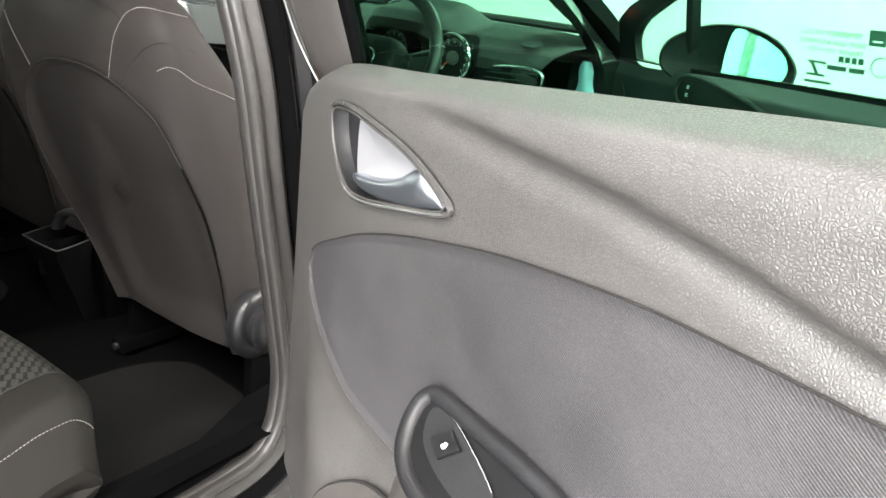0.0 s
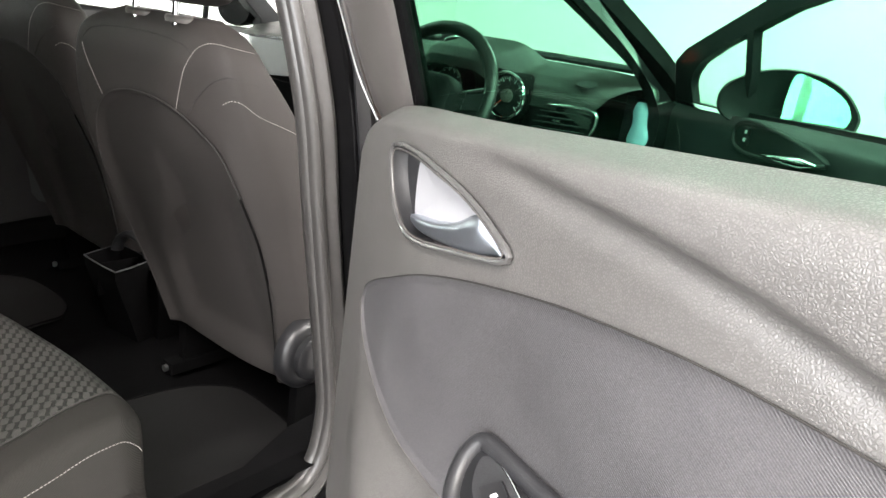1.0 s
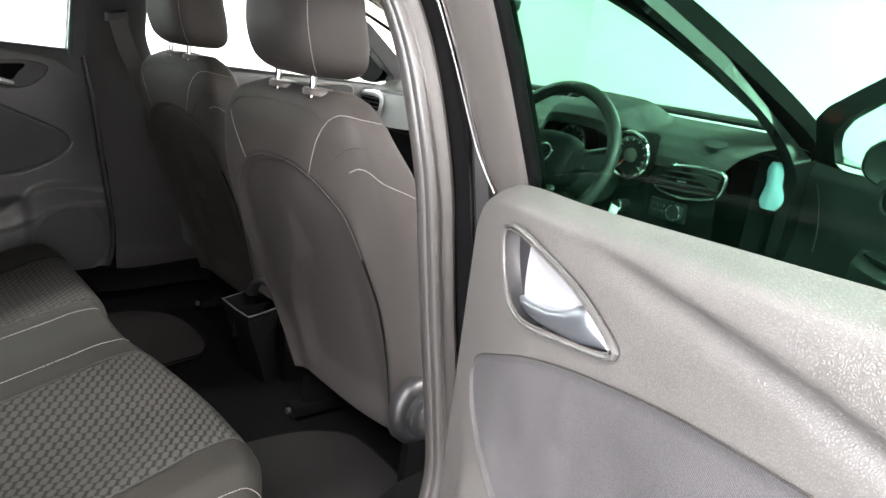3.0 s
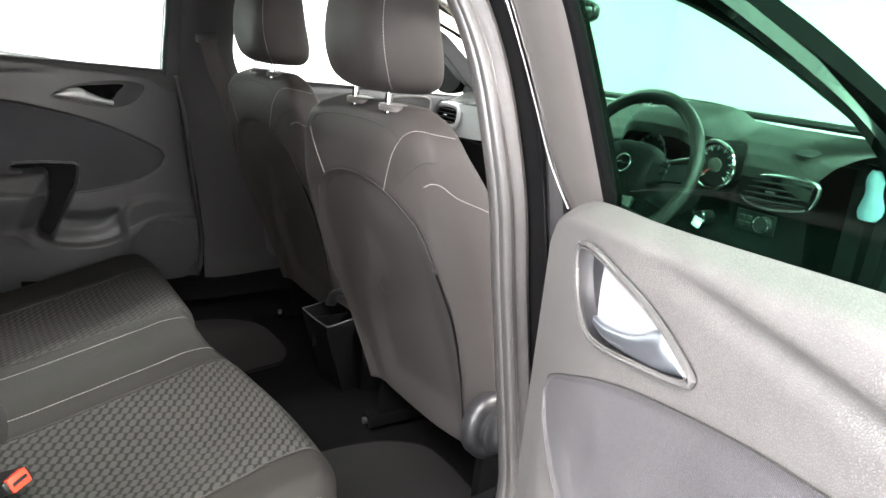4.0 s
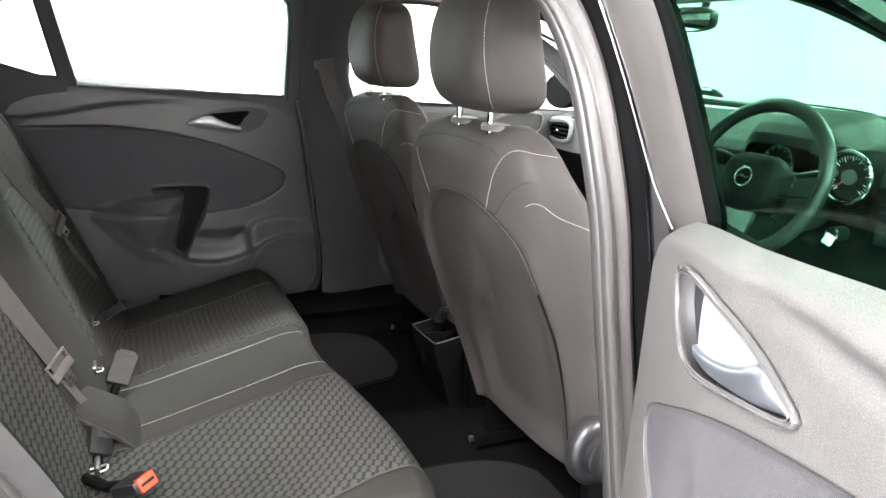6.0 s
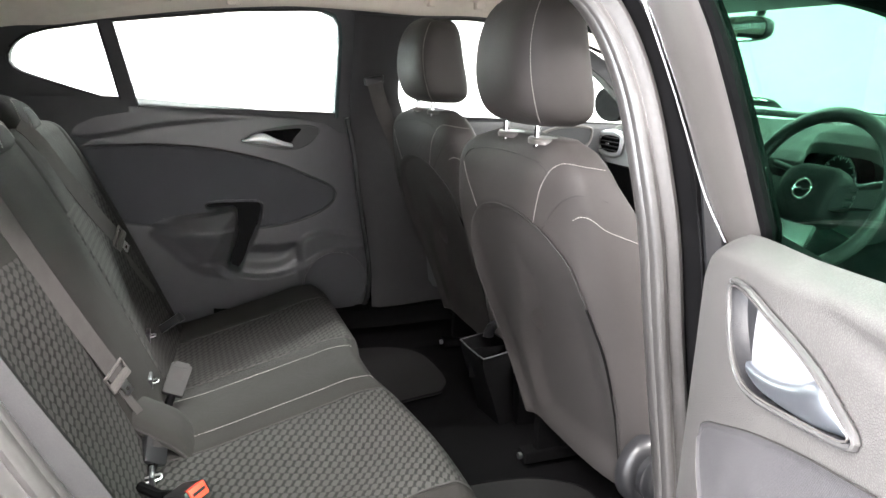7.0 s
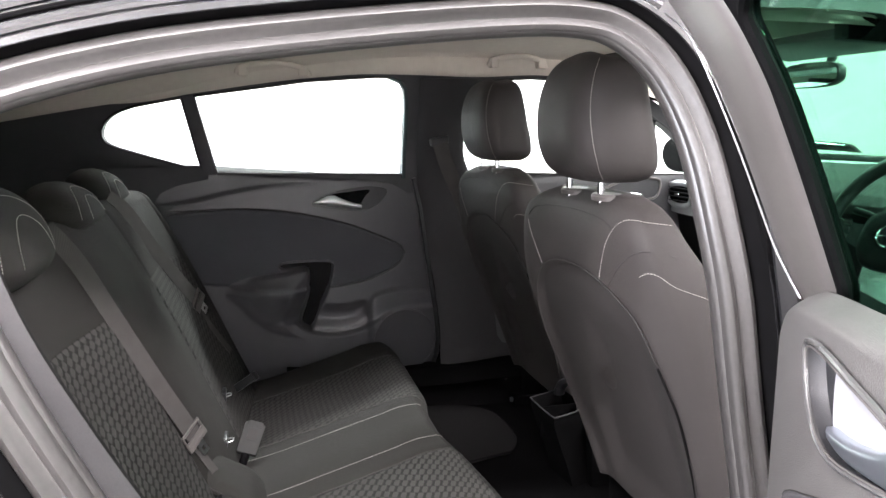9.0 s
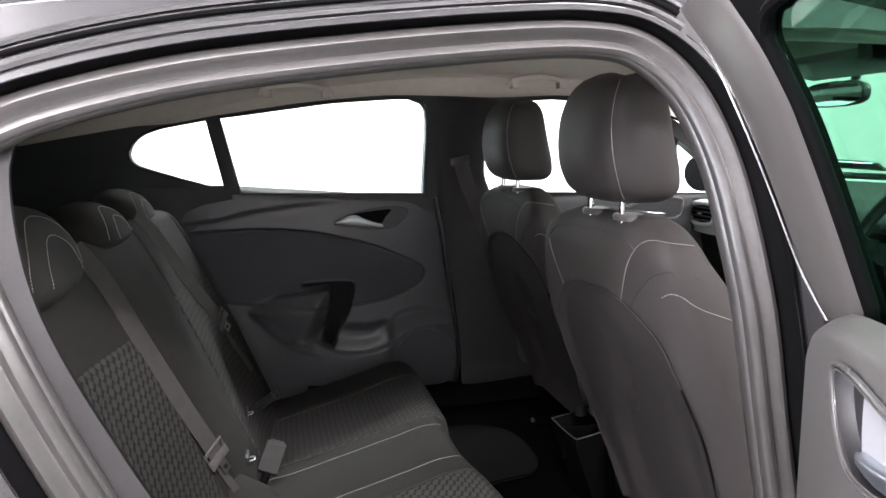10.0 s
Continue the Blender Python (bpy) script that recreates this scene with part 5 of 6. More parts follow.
# ---- front of the cabin ----
def pillars_and_screen():
    for sd in (1, -1):
        pth = spline([(sd * 0.585, 0.38, 1.285), (sd * 0.60, 0.62, 1.262), (sd * 0.635, 0.92, 1.175), (sd * 0.69, 1.28, 1.03), (sd * 0.71, 1.45, 0.95)], 6)
        part("windscreen_pillar", sweep(pth, [(-0.03, -0.03), (0.03, -0.035), (0.04, 0.0), (0.025, 0.035), (-0.03, 0.03), (-0.04, 0.0)], side=(sd, 0, 0.2)), SOOT, shell, "black windscreen pillar")
        inner = [(p.x - sd * 0.035, p.y - 0.012, p.z - 0.018) for p in pth[:20]]
        part("pillar_lining", sweep(inner, [(-0.018, -0.008), (0.018, -0.008), (0.018, 0.008), (-0.018, 0.008)], side=(sd, 0, 0.2)), LINER if sd < 0 else DARKPL, shell)
    def glassf(s, t):
        x = (2 * s - 1)
        y = 0.62 + 0.72 * t
        z = 1.285 - 0.27 * t - 0.02 * t * t
        return (x * (0.58 + 0.09 * t), y + 0.08 * (1 - x * x), z)
    part("windscreen", grid(glassf, 14, 10), CLEAR, shell, "large clear windscreen")
    part("screen_edge", tube([(x, 1.335 + 0.08 * (1 - (x / 0.67) ** 2), 0.992) for x in [-0.66 + 0.06 * i for i in range(23)]], 0.012, 8), BLACKPL, shell)
    part("bonnet", grid(lambda s, t: (-0.72 + 1.44 * s, 1.36 + 0.75 * t, 0.955 + 0.03 * math.sin(math.pi * s) - 0.18 * t * t), 14, 8), PAINT, shell, "black bonnet")
    part("scuttle", block(-0.70, 0.70, 1.30, 1.40, 0.90, 0.955, 0.01), BLACKPL, shell)
    part("bulkhead", block(-0.72, 0.72, 1.40, 1.44, 0.17, 0.93, 0.01), CARPET, shell)
    # film-covered door check on the right front post
    part("front_post", loft([[(0.74, 1.175, z), (0.745, 1.30, z), (0.70, 1.31, z), (0.69, 1.18, z)] for z in (0.25, 0.6, 0.93)]), PAINT, shell)
    film = ((0.040, 0.0), (0.058, 0.002), (0.060, 0.004), (0.052, 0.004), (0.042, 0.002), (0.040, 0.0), (0.044, -0.002), (0.040, -0.003), (0.022, -0.004))
    part("hinge_film", loft([[(0.744 + dx + w * (j / 8 - 0.5), 1.168 - 0.010 * math.sin(math.pi * j / 8), 0.800 + 0.0150 * i) for j in range(9)] for i, (w, dx) in enumerate(film)], cap=False, ring_closed=False), SCREEN, shell, "pale blue protective film")


pillars_and_screen()


def windscreen_wiper():
    """Flat wiper blade with its arm, lying along the foot of the windscreen."""
    root = thing("windscreen_wiper", (-0.72, 1.37, 0.95), "black flat wiper blade at the foot of the windscreen", "wiper", group="windscreen wipers")
    part("blade", loft([[(x, 1.372, z0), (x + 0.006, 1.384, z0), (x + 0.006 - d, 1.384, z1), (x - d, 1.372, z1)] for x, z0, z1, d in ((-0.74, 1.018, 1.046, 0.0), (-0.60, 1.017, 1.046, 0.0), (-0.46, 1.014, 1.043, 0.02), (-0.372, 1.011, 1.038, 0.045))]), MATTE, root, "black rubber wiper blade")
    part("arm", tube(spline([(-0.72, 1.365, 0.955), (-0.71, 1.362, 1.02), (-0.62, 1.364, 1.038), (-0.42, 1.366, 1.033)], 6), 0.0035, 8), SATIN, root, "grey wiper arm")
    return root


wiper = windscreen_wiper()
copy_thing(wiper, Matrix.Translation((-0.72 + 0.60, 1.37, 0.95 - 0.028)))


def dashboard():
    root = thing("dashboard", (0, 1.0, 0.3), "dark grey dashboard with silver trimmed air vents", "dashboard")
    prof = [(1.36, 0.975), (1.20, 0.985), (1.08, 0.975), (0.98, 0.955), (0.925, 0.930), (0.905, 0.905), (0.903, 0.88)]

    def top(s, t):
        x = -0.735 + 1.47 * s
        i = t * (len(prof) - 1)
        a, b = prof[int(min(i, len(prof) - 2))], prof[int(min(i, len(prof) - 2)) + 1]
        f = i - int(min(i, len(prof) - 2))
        y, z = a[0] + (b[0] - a[0]) * f, a[1] + (b[1] - a[1]) * f
        hood = math.exp(-((x - 0.335) / 0.13) ** 6)
        near = sm(1.18 - y, 0.0, 0.16)
        z += 0.062 * hood * near
        y -= 0.055 * hood * sm(0.98 - y, 0.0, 0.06)
        z -= 0.03 * sm(abs(x), 0.60, 0.74) ** 2
        return (x, y, z)
    part("dash_top", grid(top, 110, 60), DASH, root, "soft dark dashboard top", angle=180)

    def low(s, t):
        x = -0.735 + 1.47 * s
        y = table([(0, 0.905), (0.15, 0.915), (0.3, 0.93), (0.6, 0.96), (1, 1.05)], t)
        z = 0.885 - 0.50 * t
        notch = math.exp(-((x - 0.37) / 0.165) ** 8) * (1 - sm(t, 0.22, 0.34))
        return (x, y + 0.06 * notch, z)
    part("dash_lower", grid(low, 90, 40), DASHLOW, root, "dashboard lower half darkened as in shade", angle=180)

    def vent(cx, cz, w, h, tilt, y0=0.905, band=0.0046):
        def V(a, b, c):
            return Vector((cx + a, y0 - c + 0.02 * abs(a) / w * (y0 > 0.9), cz + b + tilt * a))
        loop = smooth_loop([(-w, 0.0), (-w * 0.8, h * 0.75), (0, h), (w * 0.85, h * 0.85), (w, 0.2 * h), (w * 0.8, -h * 0.75), (0, -h), (-w * 0.75, -h * 0.75)], 5)
        rim = part("vent_surround", sweep([V(a, b, 0.004) for a, b in loop], [(band * math.cos(i * math.pi / 5), 0.006 * math.sin(i * math.pi / 5)) for i in range(10)], closed=True, side=(0, -1, 0)), DECOR if cx < 0 else SATIN, root, "satin silver vent surround")
        part("vent_box", plate([(a * 0.98, b * 0.98) for a, b in loop], [], lambda a, b: V(a, b, 0.002), 0.002, (0, -1, 0)), SOOT, rim)
        for i in range(4):
            b = h * (-0.55 + 0.37 * i)
            ww = w * (0.78 if i in (0, 3) else 0.88)
            part("slat", sweep([V(-ww, b, 0.006), V(0, b, 0.006), V(ww, b, 0.006)], [(-0.0015, -0.005), (0.0015, -0.005), (0.0015, 0.005), (-0.0015, 0.005)], side=(0, -1, 0)), DARKPL, rim)
        part("vent_tab", tube([V(-0.012, 0, 0.012), V(0.012, 0, 0.012)], 0.0035, 8), SATIN, rim)
    vent(0.650, 0.856, 0.092, 0.038, 0.06)
    vent(-0.640, 0.864, 0.072, 0.040, 0.0, 0.886, 0.010)
    # silver panel in front of the passenger
    part("trim_panel", plate(smooth_loop([(-0.725, 0.90), (-0.60, 0.915), (-0.20, 0.915), (-0.18, 0.84), (-0.40, 0.805), (-0.60, 0.795), (-0.725, 0.81)], 4), [], lambda a, b: (a, 0.900 - 0.004, b), 0.004, (0, -1, 0)), DECOR, root, "light silver decor panel")
    part("trim_panel", plate([(-0.735, 0.915), (-0.20, 0.935), (-0.20, 0.925), (-0.735, 0.905)], [], lambda a, b: (a, 0.893, b), 0.004, (0, -1, 0)), SATIN, root)
    part("glovebox_gap", tube([(-0.70, 0.918, 0.79), (-0.5, 0.92, 0.785), (-0.2, 0.922, 0.785)], 0.003, 6), PIPING, root)
    # side demister
    sv = part("side_vent", plate(smooth_loop([(0.685, 0.0), (0.70, 0.014), (0.73, 0.012), (0.738, 0.0), (0.725, -0.014), (0.695, -0.012)], 4), [], lambda a, b: (a - 0.03, 0.955 + b * 1.2, 0.947 + b * 0.5 + 0.002), 0.003, (0, 0, 1)), BLACKPL, root, "small black demister vent")
    for i in range(6):
        part("slat", tube([(0.662 + 0.008 * i, 0.945, 0.947), (0.665 + 0.008 * i, 0.965, 0.956)], 0.0012, 5), DARKPL, sv)
    # clock hood and dials
    part("dial_housing", sweep([(0.375 + 0.150 * math.cos(a), 0.925, 0.875 + 0.090 * math.sin(a)) for a in [math.pi * (0.30 + 0.60 * i / 30) for i in range(31)]], [(-0.006, -0.05), (0.006, -0.05), (0.008, 0.05), (-0.006, 0.05)], side=(0, -1, 0)), DASHLOW, root)
    part("dial_back", plate([(0.37 + 0.165 * math.cos(2 * math.pi * i / 32), 0.875 + 0.085 * math.sin(2 * math.pi * i / 32)) for i in range(32)], [], lambda a, b: (a, 0.962, b), 0.003, (0, 1, 0)), BLACKPL, root, "black instrument panel")
    for gx, gz in ((0.285, 0.888), (0.503, 0.893)):
        yf = 0.872 if gx > 0.4 else 0.900

        def circle(r, y, n=40):
            return [(gx + r * math.cos(2 * math.pi * i / n), y, gz + r * math.sin(2 * math.pi * i / n)) for i in range(n)]
        dial = part("dial_ring", tube(circle(0.057, yf), 0.0046, 8, closed=True), CHROME, root, "chrome instrument dial ring")
        part("dial_tube", loft([circle(0.058, 0.965), circle(0.060, yf + 0.004), circle(0.055, yf + 0.001), circle(0.050, yf + 0.018)], cap=False), SOOT, dial)
        part("dial_face", plate([(x, z) for x, y, z in circle(0.052, 0)], [], lambda a, b: (a, yf + 0.016, b), 0.002, (0, -1, 0)), BLACKPL, dial)
        bm = bmesh.new()
        for i in range(31):
            a = math.pi * (-0.25 + 1.5 * i / 30)
            r0 = 0.036 if i % 3 == 0 else 0.041
            tube([(gx + r0 * math.cos(a), yf + 0.012, gz + r0 * math.sin(a)), (gx + 0.047 * math.cos(a), yf + 0.012, gz + 0.047 * math.sin(a))], 0.0013 if i % 3 == 0 else 0.0008, 5, bm=bm)
        part("dial_marks", bm, WHITE, dial)
        part("needle", tube([(gx, yf + 0.008, gz), (gx - 0.03, yf + 0.008, gz - 0.028)], 0.0016, 6), RED, dial)
        part("dial_hub", loft([circle(0.017, yf + 0.013, 20), circle(0.017, yf + 0.006, 20), circle(0.013, yf + 0.004, 20)]), SMOOTH, dial)
    # light switch panel
    sp = part("switch_panel", moved(block(-0.05, 0.05, -0.004, 0.004, -0.024, 0.024, 0.003), pose(0.615, 0.918, 0.778)), BLACKPL, root, "black light switch panel")
    part("switch_knob", loft([[(0.64 + r * math.cos(a), y, 0.778 + r * math.sin(a)) for a in [2 * math.pi * i / 24 for i in range(24)]] for y, r in ((0.915, 0.019), (0.900, 0.019), (0.897, 0.016))]), DARKPL, sp)
    part("knob_ring", tube([(0.64 + 0.018 * math.cos(a), 0.8985, 0.778 + 0.018 * math.sin(a)) for a in [2 * math.pi * i / 24 for i in range(24)]], 0.0018, 6, closed=True), CHROME, sp)
    for i in range(4):
        part("button", moved(block(-0.007, 0.007, -0.003, 0.003, -0.005, 0.005, 0.001), pose(0.582 + 0.018 * (i % 2), 0.912, 0.785 - 0.016 * (i // 2))), DARKPL, sp)
    # ignition with key
    ig = part("ignition", tube([(0.505, 0.90, 0.765), (0.505, 0.86, 0.765)], 0.016, 16), BLACKPL, root)
    part("lock_ring", tube([(0.505 + 0.015 * math.cos(a), 0.859, 0.765 + 0.015 * math.sin(a)) for a in [2 * math.pi * i / 20 for i in range(20)]], 0.002, 6, closed=True), CHROME, ig)
    part("key_fob", moved(block(-0.011, 0.011, -0.022, 0.022, -0.006, 0.006, 0.004), pose(0.515, 0.838, 0.757, 10, 25, 35)), WHITE, ig, "white key fob")
    return root


dashboard()


def steering_wheel():
    root = thing("steering_wheel", (0.37, 0.72, 0.87), "black three-spoke steering wheel with round emblem", "steering wheel")
    M = Matrix.Translation((0.37, 0.735, 0.872)) @ Matrix.Rotation(radians(-20), 4, "X")

    def P(x, y, z):
        return M @ Vector((x, y, z))
    rim = [P(0.180 * math.cos(a), 0, 0.176 * math.sin(a)) for a in [2 * math.pi * i / 64 for i in range(64)]]
    prof = [(0.0165 * math.cos(2 * math.pi * i / 14), 0.014 * math.sin(2 * math.pi * i / 14)) for i in range(14)]
    part("rim", sweep(rim, prof, closed=True, side=P(0, -1, 0) - P(0, 0, 0)), mat("wheel_leather", (0.012, 0.012, 0.012), 0.45, var=0.15, kind="grain", bscale=600, bump=0.2), root, "black leather rim")
    hub = []
    for c, w in ((0.03, 0.9), (0.005, 1.0), (-0.015, 0.98), (-0.03, 0.88), (-0.037, 0.7), (-0.040, 0.4)):
        hub.append([P(0.085 * w * math.copysign(abs(math.cos(a)) ** 0.6, math.cos(a)), c + 0.015, -0.008 + 0.068 * w * math.copysign(abs(math.sin(a)) ** 0.7, math.sin(a)) * (1.0 if math.sin(a) > 0 else 1.1)) for a in [2 * math.pi * i / 32 for i in range(32)]])
    pad = part("airbag_pad", loft(hub), DASHLOW, root, "dark airbag cover")
    ring = [P(0.022 * math.cos(a), -0.0255, -0.005 + 0.022 * math.sin(a)) for a in [2 * math.pi * i / 28 for i in range(28)]]
    em = part("emblem_ring", tube(ring, 0.0026, 8, closed=True), CHROME, pad, "round chrome emblem")
    part("emblem_bar", tube([P(-0.024, -0.0265, -0.009), P(-0.004, -0.0265, -0.004), P(0.004, -0.0265, -0.007), P(0.024, -0.0265, -0.001)], 0.0024, 6), CHROME, pad)
    for a0 in (0.08, math.pi - 0.08):
        s = 1 if a0 < 1 else -1
        sp = part("spoke", loft([[P(s * x, -0.006 + dy, z + h * j) for dy, j in ((-0.008, 1), (-0.010, 0), (-0.008, -1), (0.008, -1), (0.008, 1))] for x, z, h in ((0.06, -0.012, 0.028), (0.09, -0.010, 0.024), (0.13, -0.002, 0.019), (0.172, 0.006, 0.022))]), BLACKPL, root)
        for i in range(3):
            part("button", moved(block(-0.009, 0.009, -0.003, 0.003, -0.005, 0.005, 0.001), M @ pose(s * 0.115, -0.018, -0.018 + 0.016 * i)), BLACKPL, sp)
    part("spoke", loft([[P(x0 + w, -0.004, z), P(x0 + w, 0.008, z), P(x0 - w, 0.008, z), P(x0 - w, -0.004, z)] for x0, w, z in ((0.0, 0.05, -0.06), (0, 0.045, -0.12), (0, 0.055, -0.170))]), SATIN, root)
    part("column", loft([[P(r * math.cos(a), y, r * 0.9 * math.sin(a)) for a in [2 * math.pi * i / 20 for i in range(20)]] for y, r in ((0.03, 0.055), (0.10, 0.062), (0.22, 0.07))]), DARKPL, root)
    for s in (1, -1):
        part("stalk", tube([P(s * 0.05, 0.06, 0.03), P(s * 0.13, 0.045, 0.05), P(s * 0.165, 0.04, 0.055)], 0.008, 10), BLACKPL, root, "black column stalk")
    return root


steering_wheel()


def console():
    root = thing("centre_console", (-0.06, 0.3, 0.17), "dark plastic centre console with open rear tray", "console")
    rim = smooth_loop([(-0.155, 0.134), (-0.148, 0.128), (-0.085, 0.128), (-0.020, 0.133), (-0.012, 0.140), (-0.026, 0.188), (-0.045, 0.236), (-0.054, 0.243), (-0.12, 0.243), (-0.182, 0.236), (-0.188, 0.228), (-0.172, 0.18)], 4)
    cx, cy = -0.100, 0.187
    rings = []
    for z, k, dy in ((0.165, 1.0, 0.062), (0.20, 0.97, 0.052), (0.25, 0.95, 0.036), (0.31, 0.96, 0.015), (0.36, 0.985, 0.0), (0.378, 1.0, 0.0), (0.381, 0.97, 0), (0.378, 0.93, 0), (0.35, 0.84, 0.005), (0.30, 0.72, 0.01), (0.27, 0.62, 0.015), (0.268, 0.3, 0.015)):
        rings.append([(cx + (a - cx) * k, cy + (b - cy) * k + dy, z - 0.10 * (b - 0.2) * 0 + (0.0)) for a, b in rim])
    body = part("tray_body", loft(rings), SOOT, root, "dark plastic rear tray")
    part("tray_rim", tube([(a, b, 0.381) for a, b in rim], 0.0018, 8, closed=True), DARKPL, body)
    part("divider", block(cx - 0.002, cx + 0.002, 0.135, 0.238, 0.29, 0.374, 0.001), SOOT, body)
    part("tunnel_cover", loft([[(-0.085 + w * math.copysign(abs(math.cos(a)) ** 0.6, math.cos(a)), y, 0.17 + h * max(0, math.sin(a)) ** 0.6) for a in [math.pi * i / 20 for i in range(21)]] for y, w, h in ((0.24, 0.085, 0.20), (0.30, 0.09, 0.23), (0.5, 0.10, 0.24), (0.75, 0.10, 0.25), (0.95, 0.11, 0.34))]), SOOT, root)
    arch = [(-0.112 + 0.046 * math.cos(a), 0.232 + 0.018 * math.cos(a), 0.380 + 0.050 * math.sin(a)) for a in [math.pi * i / 16 for i in range(17)]]
    part("rear_hoop", sweep(arch, [(0.011 * math.cos(i * math.pi / 5), 0.016 * math.sin(i * math.pi / 5)) for i in range(10)], side=(0, -1, 0)), DARKPL, root, "rounded hoop behind the tray")
    return root


console()


def floor_mat(loop, label):
    root = thing("floor_mat", (sum(a for a, b in loop) / len(loop), sum(b for a, b in loop) / len(loop), 0.172), label, "car mat", group="rear floor mats")
    lp = smooth_loop(loop, 6)
    part("carpet", plate(lp, [], lambda a, b: (a, b, 0.176 + 0.012 * sm(a, 0.60, 0.68)), 0.007, (0, 0, 1)), MATCLOTH, root)
    part("binding", tube([(a, b, 0.183 + 0.012 * sm(a, 0.60, 0.68)) for a, b in lp], 0.003, 6, closed=True), SOOT, root, "stitched edge binding")
    return root


floor_mat([(0.225, -0.02), (0.228, 0.09), (0.25, 0.18), (0.30, 0.245), (0.36, 0.262), (0.50, 0.255), (0.565, 0.225), (0.60, 0.17), (0.655, 0.12), (0.66, -0.05), (0.64, -0.24), (0.24, -0.24)], "dark carpet mat with bound edge on the floor")
floor_mat([(-0.225, -0.24), (-0.62, -0.24), (-0.63, -0.02), (-0.60, 0.09), (-0.52, 0.15), (-0.36, 0.16), (-0.27, 0.13), (-0.235, 0.06)], "dark carpet mat with bound edge beside the console")


# ---- belts and buckles ----
def strap(pts, width, across, parent, name="webbing"):
    p = spline(pts, 8)
    a = Vector(across).normalized()
    bm = bmesh.new()
    rings = []
    for i, q in enumerate(p):
        t = (p[min(i + 1, len(p) - 1)] - p[max(i - 1, 0)]).normalized()
        s = (a - t * a.dot(t)).normalized()
        n = t.cross(s)
        rings.append([q + s * (width / 2) + n * 0.0008, q + s * (width / 2) - n * 0.0008, q - s * (width / 2) - n * 0.0008, q - s * (width / 2) + n * 0.0008])
    return part(name, loft(rings), WEB, parent, "grey brown belt webbing", angle=60)


def tongue(m, parent):
    bar = part("tongue", moved(block(-0.034, 0.034, -0.003, 0.003, -0.010, 0.010, 0.003), m), SMOOTH, parent, "belt tongue")
    loop = [(-0.030, 0.0), (0.030, 0.0), (0.032, 0.026), (-0.032, 0.026)]
    part("tongue_loop", tube([m @ Vector((a, 0.0, b)) for a, b in loop], 0.0035, 8, closed=True), SMOOTH, bar)
    part("latch", plate([(-0.011, -0.036), (0.011, -0.036), (0.011, -0.008), (-0.011, -0.008)], [[(-0.006, -0.030), (0.006, -0.030), (0.006, -0.019), (-0.006, -0.019)]], lambda a, b: m @ Vector((a, 0, b)), 0.0025, m.to_3x3() @ Vector((0, 1, 0))), STEEL, bar, "steel latch plate")


def rear_belts():
    for pts, across, lab in ((((0.178, -0.925, 0.945), (0.168, -0.884, 0.882), (0.154, -0.832, 0.765), (0.142, -0.768, 0.625), (0.130, -0.710, 0.505)), (0.82, -0.42, -0.12), "grey brown seat belt hanging in front of the backrest"),
                             (((-0.262, -0.900, 0.958), (-0.280, -0.868, 0.918), (-0.335, -0.826, 0.825), (-0.405, -0.774, 0.715), (-0.462, -0.735, 0.640)), (0.85, -0.38, -0.10), "grey brown seat belt hanging near the far door")):
        root = thing("seat_belt", pts[-1], lab, "seat belt", group="rear seat belts")
        strap(pts, 0.044, across, root)
        d = Vector(pts[-2]) - Vector(pts[-1])
        d.normalize()
        x = Vector(across).normalized()
        x = (x - d * x.dot(d)).normalized()
        y = d.cross(x)
        m = Matrix((x, y, d)).transposed().to_4x4()
        m.translation = Vector(pts[-1]) + Vector((0, 0.004, -0.006))
        tongue(m, root)
        low = [Vector(pts[-1]) + Vector((0, 0.0, -0.02)), Vector(pts[-1]) + Vector((-0.01, 0.036, -0.09)), Vector(pts[-1]) + Vector((-0.03, 0.075, -0.16))]
        strap(low, 0.020, across, root)


rear_belts()


def facing(at, out, up):
    """A pose whose y axis points along out and whose z axis leans to up."""
    y = Vector(out).normalized()
    z = (Vector(up) - y * Vector(up).dot(y)).normalized()
    m = Matrix((y.cross(z), y, z)).transposed().to_4x4()
    m.translation = Vector(at)
    return m


def buckle(m, red, label):
    root = thing("belt_buckle", tuple(m.translation), label, "belt buckle", group="belt buckles")
    part("housing", moved(block(-0.024, 0.024, -0.011, 0.011, -0.045, 0.030, 0.005), m), PALE if red is False else BLACKPL, root)
    part("button", moved(block(-0.017, 0.017, -0.012, 0.0125, 0.020, 0.034, 0.003), m), RED if red else (PALE if red is False else BLACKPL), root, "red release button" if red else "")
    if red:
        part("slot", moved(block(-0.013, 0.013, -0.003, 0.003, 0.030, 0.0348, 0.0005), m), BLACKPL, root)
    else:
        part("label_square", moved(block(-0.011, 0.011, 0.0105, 0.0118, -0.012, 0.012, 0.0004), m), PIPING, root)
    part("stalk", tube([m @ Vector((0, 0, -0.04)), m @ Vector((0, -0.005, -0.09)), m @ Vector((0, -0.03, -0.14))], 0.010, 8), SOOT, root)
    return root


buckle(Matrix.Translation((0.372, -0.592, 0.378)) @ Euler((radians(-62), radians(8), radians(-50))).to_matrix().to_4x4(), True, "black belt buckle with red button lying on the bench")
buckle(facing((-0.085, -0.605, 0.395), (0.75, 0.10, 0.65), (-0.5, 0.35, 0.75)), False, "pale grey belt buckle standing on the bench")
buckle(Matrix.Translation((-0.43, -0.62, 0.405)) @ Euler((radians(-55), radians(-10), radians(-20))).to_matrix().to_4x4(), None, "small buckle by the far seat back")


